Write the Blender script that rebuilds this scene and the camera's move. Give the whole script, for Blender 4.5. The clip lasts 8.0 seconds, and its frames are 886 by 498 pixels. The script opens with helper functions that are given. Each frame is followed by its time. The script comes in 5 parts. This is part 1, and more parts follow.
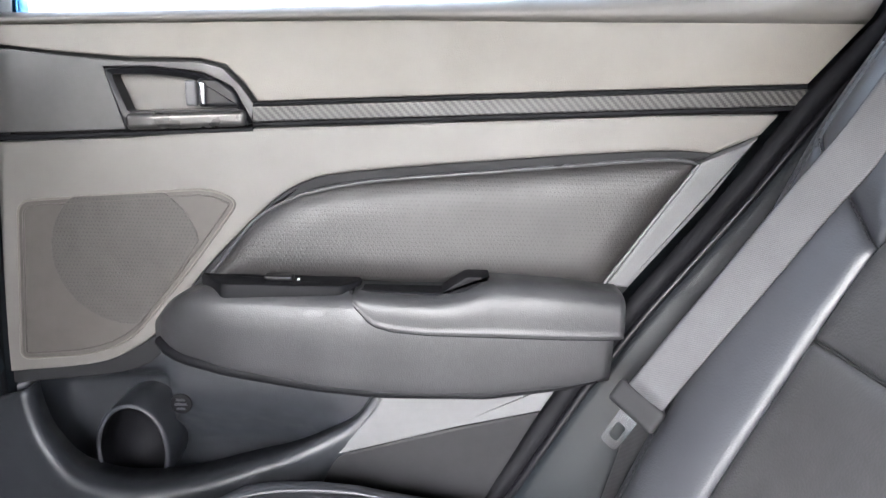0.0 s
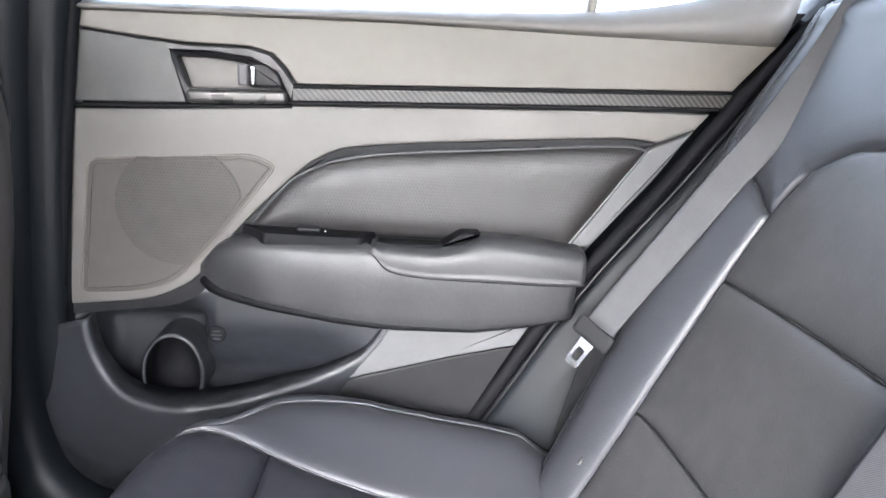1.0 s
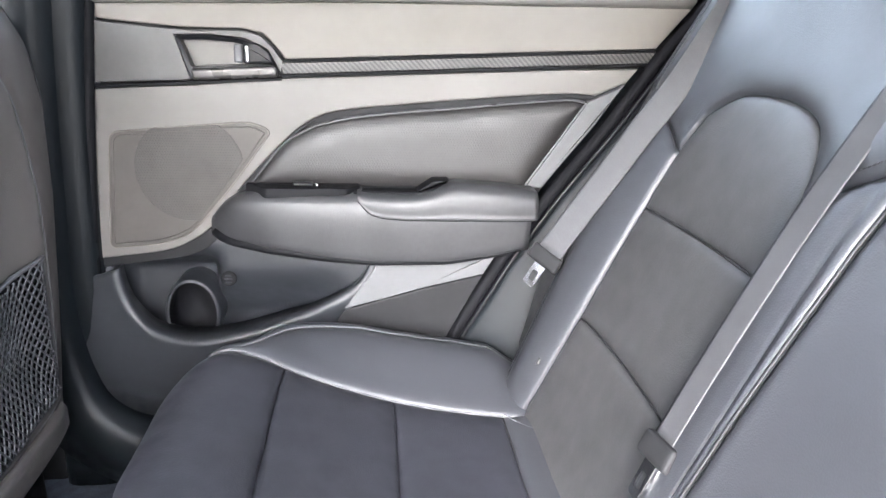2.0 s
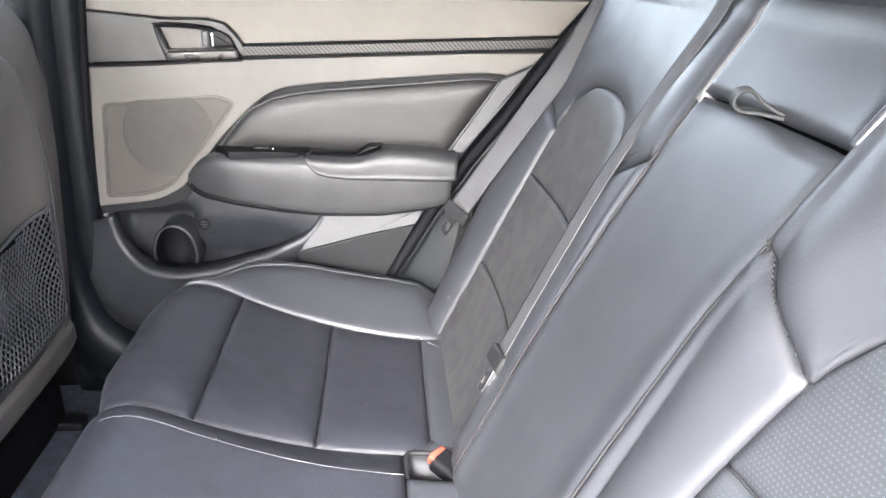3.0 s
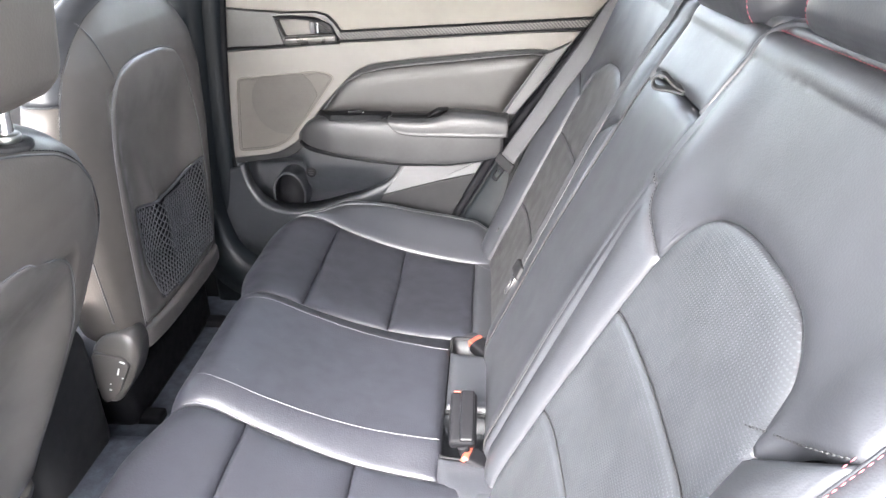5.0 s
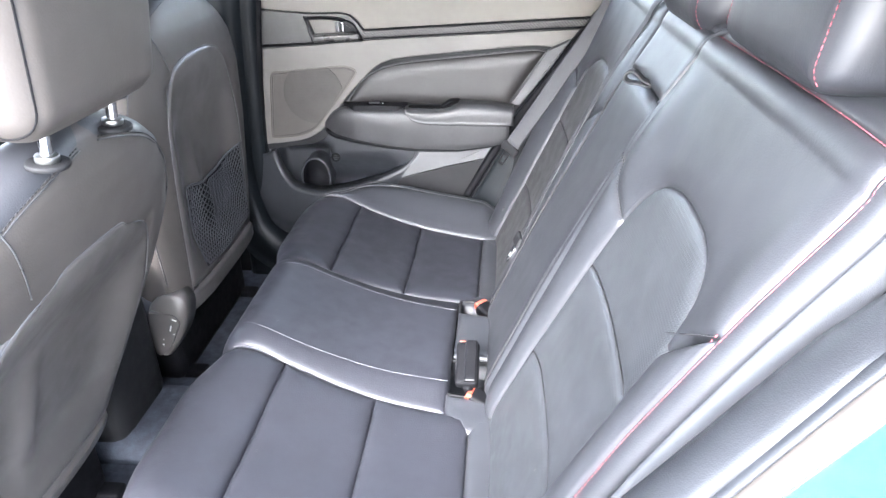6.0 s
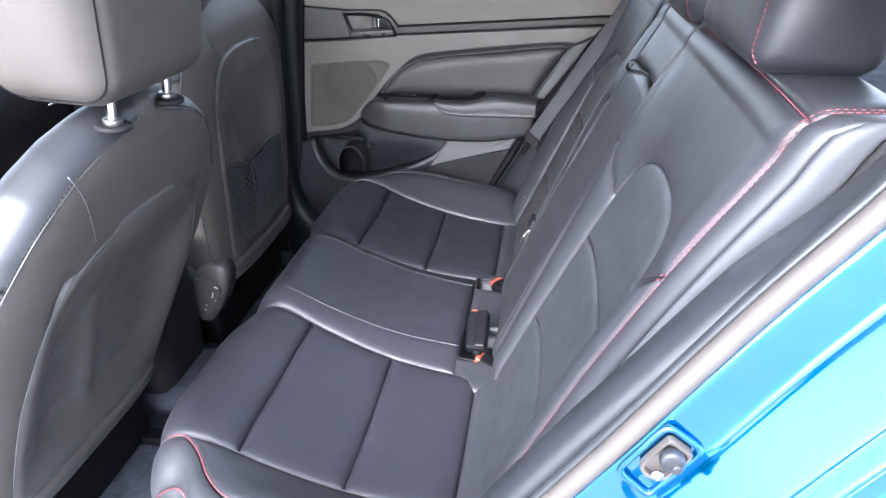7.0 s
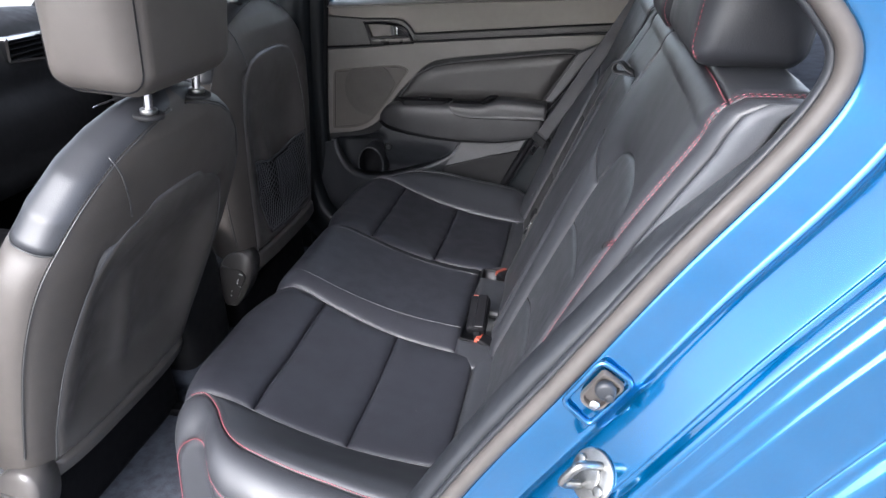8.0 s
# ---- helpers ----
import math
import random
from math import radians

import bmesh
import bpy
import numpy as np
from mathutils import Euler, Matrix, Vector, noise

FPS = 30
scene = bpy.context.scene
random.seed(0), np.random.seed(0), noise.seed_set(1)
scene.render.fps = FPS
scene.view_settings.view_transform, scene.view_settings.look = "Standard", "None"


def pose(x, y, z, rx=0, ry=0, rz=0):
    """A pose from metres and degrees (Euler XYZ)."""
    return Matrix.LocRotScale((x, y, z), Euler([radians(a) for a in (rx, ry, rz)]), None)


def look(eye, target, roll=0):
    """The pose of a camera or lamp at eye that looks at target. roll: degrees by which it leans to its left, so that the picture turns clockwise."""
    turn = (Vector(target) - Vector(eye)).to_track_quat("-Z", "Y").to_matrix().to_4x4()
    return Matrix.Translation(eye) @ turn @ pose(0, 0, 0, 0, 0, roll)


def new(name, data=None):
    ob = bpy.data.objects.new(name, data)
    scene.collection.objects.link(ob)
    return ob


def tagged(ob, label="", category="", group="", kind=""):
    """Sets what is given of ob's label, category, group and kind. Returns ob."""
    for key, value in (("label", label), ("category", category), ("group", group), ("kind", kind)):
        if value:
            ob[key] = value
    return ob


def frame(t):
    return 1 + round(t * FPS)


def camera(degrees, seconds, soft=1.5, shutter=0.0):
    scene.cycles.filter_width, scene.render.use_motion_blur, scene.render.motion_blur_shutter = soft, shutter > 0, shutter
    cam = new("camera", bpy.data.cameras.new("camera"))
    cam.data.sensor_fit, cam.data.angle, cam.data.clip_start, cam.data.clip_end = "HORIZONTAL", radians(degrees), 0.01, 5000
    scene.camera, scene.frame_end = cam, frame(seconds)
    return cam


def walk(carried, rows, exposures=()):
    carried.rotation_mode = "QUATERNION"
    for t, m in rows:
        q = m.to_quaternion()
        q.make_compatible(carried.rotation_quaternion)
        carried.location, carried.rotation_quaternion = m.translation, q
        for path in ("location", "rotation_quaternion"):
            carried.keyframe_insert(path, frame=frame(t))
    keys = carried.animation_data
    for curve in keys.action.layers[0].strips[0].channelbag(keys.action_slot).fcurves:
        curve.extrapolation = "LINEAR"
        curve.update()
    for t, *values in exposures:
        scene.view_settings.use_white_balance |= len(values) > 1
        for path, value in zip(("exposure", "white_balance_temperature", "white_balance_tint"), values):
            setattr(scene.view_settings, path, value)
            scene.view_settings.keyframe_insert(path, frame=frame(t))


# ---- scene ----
cam = camera(66.64, 8.0)
PATH = [
    (0, (0.272, -0.01, 0.996), (0.282, 1.932, 0.52), 1.4),
    (0.5, (0.246, -0.104, 1.011), (0.324, 1.837, 0.536), 2.6),
    (1, (0.208, -0.18, 1.003), (0.368, 1.747, 0.494), 4.3),
    (1.5, (0.186, -0.253, 1.008), (0.365, 1.654, 0.432), 3.3),
    (2, (0.201, -0.341, 1.028), (0.424, 1.544, 0.399), 1.9),
    (2.2, (0.214, -0.391, 1.051), (0.478, 1.474, 0.377), 2.9),
    (3.3, (0.36, -0.595, 1.138), (0.482, 1.231, 0.33), 2.4),
    (3.5, (0.373, -0.617, 1.147), (0.46, 1.205, 0.326), 2.4),
    (4, (0.385, -0.692, 1.174), (0.411, 1.115, 0.316), 0.8),
    (4.5, (0.394, -0.777, 1.204), (0.376, 1.015, 0.316), -0.1),
    (4.7, (0.398, -0.81, 1.209), (0.329, 0.977, 0.313), -0.6),
    (5.8, (0.43, -1.001, 1.25), (0.276, 0.774, 0.342), -0.4),
    (6, (0.433, -1.032, 1.26), (0.269, 0.736, 0.338), -0.9),
    (6.5, (0.444, -1.089, 1.257), (0.246, 0.677, 0.34), 0.2),
    (7, (0.493, -1.142, 1.26), (0.206, 0.616, 0.349), -1.0),
    (7.5, (0.53, -1.193, 1.259), (0.186, 0.565, 0.369), -0.4),
    (8, (0.564, -1.241, 1.263), (0.185, 0.515, 0.384), -1.5),
]
EXPOSURES = [(0.0, 4.6, 6050, 11), (1.0, 4.62, 6000, 11), (2.0, 4.85, 6050, 11), (3.5, 4.85, 6350, 11), (4.5, 4.85, 6400, 11), (6.0, 4.65, 5900, 11), (6.5, 4.15, 5750, 11), (7.0, 3.62, 5700, 12), (7.5, 3.1, 5750, 12), (8.0, 2.62, 5950, 12)]
walk(cam, [(t, look(eye, target, roll)) for t, eye, target, roll in PATH], EXPOSURES)

# ---- world, sun ----
world = bpy.data.worlds.new("sky")
scene.world = world
world.use_nodes = True
wn = world.node_tree
sky = wn.nodes.new("ShaderNodeTexSky")
sky.sky_type = 'NISHITA'
sky.sun_disc = False
SUN_EL, SUN_ROT = radians(36), radians(196)
sky.sun_elevation, sky.sun_rotation = SUN_EL, SUN_ROT
sky.air_density, sky.dust_density = 1.0, 4.0
haze = wn.nodes.new("ShaderNodeHueSaturation")
haze.inputs["Saturation"].default_value = 0.4
wn.links.new(sky.outputs[0], haze.inputs["Color"])
wn.links.new(haze.outputs[0], wn.nodes["Background"].inputs[0])
wn.nodes["Background"].inputs[1].default_value = 0.15

sun = new("sun", bpy.data.lights.new("sun", 'SUN'))
sun.data.energy, sun.data.angle, sun.data.color = 0.68, radians(50), (1.0, 0.985, 0.97)
sun.matrix_basis = look((-0.93, -4.12, 3.58), (0.2, -0.2, 0.6))


# ---- materials ----
def material(name, base, rough=0.5, metal=0.0, grain=0.0, grain_size=0.0012, mottle=0.12, mottle_size=0.05,
             coat=0.0, coat_ior=1.5, spec=0.5, dots=None, weave=None, rough_var=0.08, sheen=0.0):
    """dots: (axis, axis, step, strength, row step, flatness) punched spots; weave: (axis, axis, step) a twill pattern."""
    m = bpy.data.materials.new(name)
    m.use_nodes = True
    nt = m.node_tree
    N, L = nt.nodes, nt.links
    b = N["Principled BSDF"]
    b.inputs["Metallic"].default_value = metal
    b.inputs["Specular IOR Level"].default_value = spec
    b.inputs["Coat Weight"].default_value = coat
    b.inputs["Coat Roughness"].default_value = 0.04
    b.inputs["Coat IOR"].default_value = coat_ior
    if sheen:
        b.inputs["Sheen Weight"].default_value = sheen
    co = N.new("ShaderNodeTexCoord")

    def tex(size, detail=3.0):
        t = N.new("ShaderNodeTexNoise")
        t.inputs["Scale"].default_value = 1.0 / size
        t.inputs["Detail"].default_value = detail
        L.new(co.outputs["Object"], t.inputs["Vector"])
        return t.outputs["Fac"]

    def calc(op, a, c=None, clamp=False):
        n = N.new("ShaderNodeMath")
        n.operation, n.use_clamp = op, clamp
        for i, v in enumerate((a, c)):
            if v is None:
                continue
            if isinstance(v, (int, float)):
                n.inputs[i].default_value = v
            else:
                L.new(v, n.inputs[i])
        return n.outputs[0]

    def spread(v, lo, hi):
        n = N.new("ShaderNodeMapRange")
        n.inputs["From Min"].default_value, n.inputs["From Max"].default_value = 0.3, 0.7
        n.inputs["To Min"].default_value, n.inputs["To Max"].default_value = lo, hi
        L.new(v, n.inputs["Value"])
        return n.outputs["Result"]

    big, mid = tex(mottle_size), tex(mottle_size / 7, 5)
    tone = calc('MULTIPLY', spread(big, 1 - mottle, 1 + mottle), spread(mid, 1 - mottle * 0.5, 1 + mottle * 0.5))
    height = None
    if grain:
        v = N.new("ShaderNodeTexVoronoi")
        v.inputs["Scale"].default_value = 1.0 / grain_size
        L.new(co.outputs["Object"], v.inputs["Vector"])
        height = calc('ADD', calc('MULTIPLY', v.outputs["Distance"], 0.8), calc('MULTIPLY', tex(grain_size * 6, 2), 0.6))
    if dots or weave:
        s = N.new("ShaderNodeSeparateXYZ")
        L.new(co.outputs["Object"], s.inputs[0])
        ua, va, step = (dots or weave)[:3]
        u, w = calc('DIVIDE', s.outputs[ua], step), calc('DIVIDE', s.outputs[va], dots[4] if dots and len(dots) > 4 else step)
    if dots:
        row = calc('FLOOR', w)
        u = calc('ADD', u, calc('MULTIPLY', calc('FLOORED_MODULO', row, 2.0), 0.5))
        du, dw = calc('SUBTRACT', calc('FRACT', u), 0.5), calc('SUBTRACT', calc('FRACT', w), 0.5)
        r2 = calc('ADD', calc('MULTIPLY', calc('MULTIPLY', du, du), dots[5] if len(dots) > 5 else 1.0), calc('MULTIPLY', dw, dw))
        hole = calc('SUBTRACT', 1.0, calc('DIVIDE', r2, 0.07), True)
        tone = calc('MULTIPLY', tone, calc('SUBTRACT', 1.0, calc('MULTIPLY', hole, dots[3])))
        dip = calc('MULTIPLY', hole, -1.4 * dots[3])
        height = calc('ADD', height, dip) if height is not None else dip
    if weave:
        k = calc('FLOORED_MODULO', calc('ADD', calc('FLOOR', u), calc('FLOOR', w)), 4.0)
        on = calc('GREATER_THAN', k, 1.5)
        tone = calc('MULTIPLY', tone, calc('ADD', 0.72, calc('MULTIPLY', on, 0.5)) if not coat else calc('ADD', 0.35, calc('MULTIPLY', on, 1.1)))
    col = N.new("ShaderNodeMix")
    col.data_type = 'RGBA'
    col.blend_type = 'MULTIPLY'
    col.inputs["Factor"].default_value = 1.0
    col.inputs["A"].default_value = (*base, 1)
    L.new(tone, col.inputs["B"])
    L.new(col.outputs["Result"], b.inputs["Base Color"])
    L.new(spread(tex(mottle_size * 0.4, 4), rough - rough_var, rough + rough_var), b.inputs["Roughness"])
    if height is not None:
        bp = N.new("ShaderNodeBump")
        bp.inputs["Strength"].default_value = grain or 0.5
        bp.inputs["Distance"].default_value = 0.0006
        L.new(height, bp.inputs["Height"])
        L.new(bp.outputs[0], b.inputs["Normal"])
    return m


X_, Y_, Z_ = 0, 1, 2
LEATHER = material("black_leather", (0.0238, 0.0248, 0.0286), 0.43, spec=0.5, grain=0.20, grain_size=0.0018, mottle=0.05, mottle_size=0.12, rough_var=0.04)
LEATHER_FRONT = material("dark_taupe_leather", (0.062, 0.055, 0.050), 0.52, spec=0.42, grain=0.16, grain_size=0.0026, mottle=0.06, mottle_size=0.12, rough_var=0.04)
LEATHER_PERF = material("perforated_leather", (0.0245, 0.0260, 0.0292), 0.45, grain=0.30, dots=(Y_, Z_, 0.0040, -0.95, 0.0036, 0.5), mottle_size=0.09)
# same black leather: cushion shade and far back's light put into base colours
LEATHER_SEAT_SHADED = material("seat_leather_shaded", (0.0155, 0.0160, 0.0208), 0.48, spec=0.45, grain=0.30, grain_size=0.0022, mottle_size=0.08)
LEATHER_BACK_LIT = material("back_leather_lit", (0.036, 0.0355, 0.0365), 0.46, spec=0.48, grain=0.30, grain_size=0.0022, mottle_size=0.08)
LEATHER_DOOR = material("door_insert_leather", (0.022, 0.0205, 0.020), 0.44, grain=0.4, dots=(X_, Z_, 0.0044, 0.5), mottle_size=0.07)
LEATHER_ARM = material("armrest_leather", (0.023, 0.023, 0.0245), 0.44, grain=0.35, mottle=0.15, mottle_size=0.06)
TRIM_TAUPE = material("taupe_plastic", (0.112, 0.102, 0.088), 0.52, grain=0.25, grain_size=0.0010, mottle=0.06, mottle_size=0.12)
TRIM_GREY = material("grey_plastic", (0.102, 0.095, 0.087), 0.50, grain=0.25, grain_size=0.0010, mottle=0.06, mottle_size=0.12)
TRIM_LIGHT = material("light_grey_plastic", (0.085, 0.085, 0.088), 0.55, spec=0.3, grain=0.2, grain_size=0.0010, mottle=0.05)
TRIM_DARK = material("charcoal_plastic", (0.014, 0.014, 0.015), 0.58, spec=0.15, grain=0.25, grain_size=0.0010, mottle=0.1)
TRIM_SIDE = material("slate_plastic", (0.0165, 0.0178, 0.0208), 0.44, spec=0.42, grain=0.25, grain_size=0.0012, mottle=0.1)
SPEAKER = material("brown_grille_plastic", (0.047, 0.041, 0.036), 0.55, grain=0.2, mottle=0.06)
TRIM_HANDLE = material("dark_grey_plastic", (0.046, 0.045, 0.043), 0.45, grain=0.2, grain_size=0.0010, mottle=0.12, mottle_size=0.05)
SPEAKER_DOT = material("brown_punched_grille", (0.036, 0.032, 0.028), 0.55, grain=0.6, dots=(X_, Z_, 0.0040, 0.7), mottle=0.06)
GLOSS_BLACK = material("gloss_black_plastic", (0.006, 0.006, 0.007), 0.32, spec=0.2, mottle=0.05, rough_var=0.04)
BLACK = material("matt_black_plastic", (0.005, 0.005, 0.006), 0.6, spec=0.1, grain=0.2, mottle=0.1)
# slate trim with the blocked doorway light put into a near-black base
TRIM_PILLAR_SHADED = material("shaded_slate_plastic", (0.0045, 0.006, 0.0075), 0.40, spec=0.18, grain=0.25, grain_size=0.0012, mottle=0.1)
RUBBER = material("black_rubber", (0.005, 0.005, 0.006), 0.65, spec=0.1, mottle=0.2, mottle_size=0.03)
RUBBER_GREY = material("greige_rubber_seal", (0.046, 0.040, 0.036), 0.6, mottle=0.12, mottle_size=0.04)
CARBON = material("carbon_weave", (0.042, 0.040, 0.038), 0.4, spec=0.3, weave=(X_, Z_, 0.0020), coat=0.1, mottle=0.05)
CHROME = material("chrome", (0.62, 0.62, 0.63), 0.14, metal=1.0, mottle=0.03, rough_var=0.05)
SATIN = material("satin_metal_handle", (0.060, 0.058, 0.056), 0.30, metal=0.6, mottle=0.05)
WEB = material("grey_belt_webbing", (0.048, 0.048, 0.051), 0.7, spec=0.3, weave=(Y_, Z_, 0.0005), mottle=0.06)
BLACK_WEB = material("black_strap_webbing", (0.012, 0.012, 0.013), 0.7, weave=(Y_, Z_, 0.0014), mottle=0.1)
THREAD = material("grey_thread", (0.095, 0.095, 0.10), 0.6, mottle=0.1)
THREAD_BLACK = material("black_thread", (0.014, 0.014, 0.015), 0.6, spec=0.3, mottle=0.1)
THREAD_DARK = material("charcoal_thread", (0.06, 0.06, 0.065), 0.6, mottle=0.1)
THREAD_RED = material("red_thread", (0.26, 0.062, 0.078), 0.55, mottle=0.12)
PIPING = material("leather_piping", (0.04, 0.04, 0.042), 0.35, mottle=0.1)
CARPET = material("black_carpet", (0.050, 0.055, 0.068), 0.95, grain=0.9, grain_size=0.0030, mottle=0.3, mottle_size=0.02, spec=0.1)
ORANGE = material("orange_red_plastic", (0.30, 0.055, 0.032), 0.42, mottle=0.06)
PAINT = material("blue_metallic_paint", (0.0005, 0.113, 0.290), 0.22, metal=0.88, coat=1.0, coat_ior=1.75, mottle=0.04, rough_var=0.03)
STEEL = material("zinc_steel", (0.24, 0.24, 0.235), 0.36, metal=1.0, mottle=0.12, mottle_size=0.01)
COVER = material("pale_slate_plastic", (0.054, 0.057, 0.063), 0.55, spec=0.35, grain=0.2, grain_size=0.0010, mottle=0.05)
WHITE_PLASTIC = material("white_plastic", (0.75, 0.75, 0.74), 0.4, mottle=0.05)
HEADLINER = material("pale_headliner_cloth", (0.62, 0.60, 0.57), 0.9, grain=0.4, mottle=0.06)
NET = material("black_net_cord", (0.030, 0.031, 0.035), 0.40, spec=0.6, mottle=0.15)
CONCRETE = material("pale_concrete", (0.24, 0.235, 0.225), 0.85, grain=0.4, grain_size=0.01, mottle=0.18, mottle_size=0.8)
SHELL = material("dark_taupe_shell", (0.070, 0.064, 0.060), 0.36, grain=0.2, grain_size=0.0012, mottle=0.08, mottle_size=0.1)
GLASS = bpy.data.materials.new("window_glass")
GLASS.use_nodes = True
_g = GLASS.node_tree.nodes["Principled BSDF"]
_g.inputs["Base Color"].default_value = (0.74, 0.76, 0.75, 1)
_g.inputs["Transmission Weight"].default_value = 1.0
_g.inputs["Roughness"].default_value = 0.0
_g.inputs["IOR"].default_value = 1.45


# ---- mesh helpers ----
def thing(name, at, label, category, group="", kind=""):
    e = new(name)
    e.empty_display_size = 0.05
    e.location = at
    return tagged(e, label, category, group, kind)


def part(name, geo, mat, parent=None, label="", sharp=None, kind=""):
    """geo: vertices and faces in world metres, as one mesh object under its parent."""
    V, F = geo
    me = bpy.data.meshes.new(name)
    me.from_pydata([tuple(map(float, v)) for v in V], [], [tuple(map(int, f)) for f in F])
    me.materials.append(mat)
    me.polygons.foreach_set("use_smooth", [True] * len(me.polygons))
    if sharp:
        me.set_sharp_from_angle(angle=radians(sharp))
    me.update()
    ob = new(name, me)
    if parent is not None:
        ob.parent = parent
        if parent.data is None:
            ob.matrix_parent_inverse = Matrix.Translation(parent.location).inverted()
    return tagged(ob, label, kind=kind)


def join(*geos):
    V, F, k = [], [], 0
    for v, f in geos:
        V.extend(v)
        F.extend([tuple(i + k for i in q) for q in f])
        k += len(v)
    return V, F


def moved(geo, m):
    return [m @ Vector(v) for v in geo[0]], geo[1]


def grid(P, wrap=False, flip=False):
    """A quad sheet from an array [n, m, 3]; wrap closes the second direction."""
    n, m = P.shape[:2]
    F = []
    for i in range(n - 1):
        for j in range(m if wrap else m - 1):
            k = (j + 1) % m
            q = (i * m + j, i * m + k, (i + 1) * m + k, (i + 1) * m + j)
            F.append(q[::-1] if flip else q)
    return list(P.reshape(-1, 3)), F


def spline(pts, n, closed=False, by=None):
    """n points on a smooth curve through pts; by: spread evenly in that coordinate instead of along the curve."""
    p = np.array(pts, float)
    if len(p) == 2 and not closed:
        return p[0] + (p[1] - p[0]) * np.linspace(0, 1, n)[:, None]
    q = np.vstack([p[-1], p, p[0], p[1]]) if closed else np.vstack([2 * p[0] - p[1], p, 2 * p[-1] - p[-2]])
    out = []
    segs = len(p) if closed else len(p) - 1
    for i in range(segs):
        a, b, c, d = q[i:i + 4]
        t = np.linspace(0, 1, 24, endpoint=False)[:, None]
        out.append(0.5 * (2 * b + (c - a) * t + (2 * a - 5 * b + 4 * c - d) * t ** 2 + (3 * b - a - 3 * c + d) * t ** 3))
    out.append(p[:1] if closed else p[-1:])
    c = np.vstack(out)
    s = c[:, by] * np.sign(c[-1, by] - c[0, by]) if by is not None else np.concatenate([[0], np.cumsum(np.linalg.norm(np.diff(c, axis=0), axis=1))])
    w = np.linspace(s[0], s[-1], n, endpoint=not closed)
    return np.stack([np.interp(w, s, c[:, k]) for k in range(c.shape[1])], 1)


def fillet(pts, r, n=5):
    """A closed outline with its corners rounded; r: one radius or one for each corner."""
    p = [np.array(q, float) for q in pts]
    R = r if isinstance(r, (list, tuple)) else [r] * len(p)
    out = []
    for i, b in enumerate(p):
        a, c = p[i - 1], p[(i + 1) % len(p)]
        da, dc = a - b, c - b
        la, lc = np.linalg.norm(da), np.linalg.norm(dc)
        k = min(R[i], la * 0.49, lc * 0.49)
        if k < 1e-5:
            out.append(b)
            continue
        s, e = b + da / la * k, b + dc / lc * k
        for t in np.linspace(0, 1, n):
            out.append((1 - t) ** 2 * s + 2 * t * (1 - t) * b + t * t * e)
    return np.array(out)


def bend(pts, r, n=4):
    """An open line with its corners rounded."""
    p = [np.array(q, float) for q in pts]
    out = [p[0]]
    for a, b, c in zip(p, p[1:], p[2:]):
        la, lc = np.linalg.norm(a - b), np.linalg.norm(c - b)
        k = min(r, la * 0.45, lc * 0.45)
        s, e = b + (a - b) / la * k, b + (c - b) / lc * k
        out += [(1 - t) ** 2 * s + 2 * t * (1 - t) * b + t * t * e for t in np.linspace(0, 1, n)]
    return np.array(out + [p[-1]])


def inset(o, d):
    a, c = np.roll(o, 1, 0), np.roll(o, -1, 0)
    e1, e2 = o - a, c - o
    e1 /= np.linalg.norm(e1, axis=1)[:, None] + 1e-12
    e2 /= np.linalg.norm(e2, axis=1)[:, None] + 1e-12
    n = np.stack([-(e1 + e2)[:, 1], (e1 + e2)[:, 0]], 1)
    n /= np.linalg.norm(n, axis=1)[:, None] + 1e-12
    area = np.sum(o[:, 0] * c[:, 1] - c[:, 0] * o[:, 1])
    k = np.clip(1 / np.maximum((n * np.stack([-e1[:, 1], e1[:, 0]], 1)).sum(1), 0.4), 1, 1.6)
    return o + n * (d * k)[:, None] * (1 if area > 0 else -1)


def slab(outline, put, thick, bevel=0.003):
    """A plate with rounded rim. put maps (a, b, height) to the world; height 0 is the face, negative goes in."""
    o = np.array(outline, float)
    rings = [(o, -thick), (o, -bevel), (inset(o, bevel * 0.3), -bevel * 0.3), (inset(o, bevel), 0.0), (inset(o, bevel * 1.5), 0.0)]
    n = len(o)
    V = [put(a, b, h) for q, h in rings for a, b in q]
    F = []
    for i in range(4):
        for j in range(n):
            k = (j + 1) % n
            F.append((i * n + j, i * n + k, (i + 1) * n + k, (i + 1) * n + j))
    F.append(tuple(range(4 * n, 5 * n)))
    F.append(tuple(range(n - 1, -1, -1)))
    return facing(V, F)


def dome(outline, put, thick, rise, n=7):
    """A plate whose face swells: rings shrink towards the middle while they rise."""
    o = np.array(outline, float)
    m = o.mean(0)
    rings = [(1.0, -thick)] + [(math.cos(a), rise * (math.sin(a) - 1)) for a in np.linspace(0, 1.5, n)]
    V = [put(*(m + (p - m) * k), h) for k, h in rings for p in o]
    c = len(o)
    F = [(i * c + j, i * c + (j + 1) % c, (i + 1) * c + (j + 1) % c, (i + 1) * c + j) for i in range(n) for j in range(c)]
    return facing(V, F + [tuple(range(n * c, (n + 1) * c)), tuple(range(c - 1, -1, -1))])


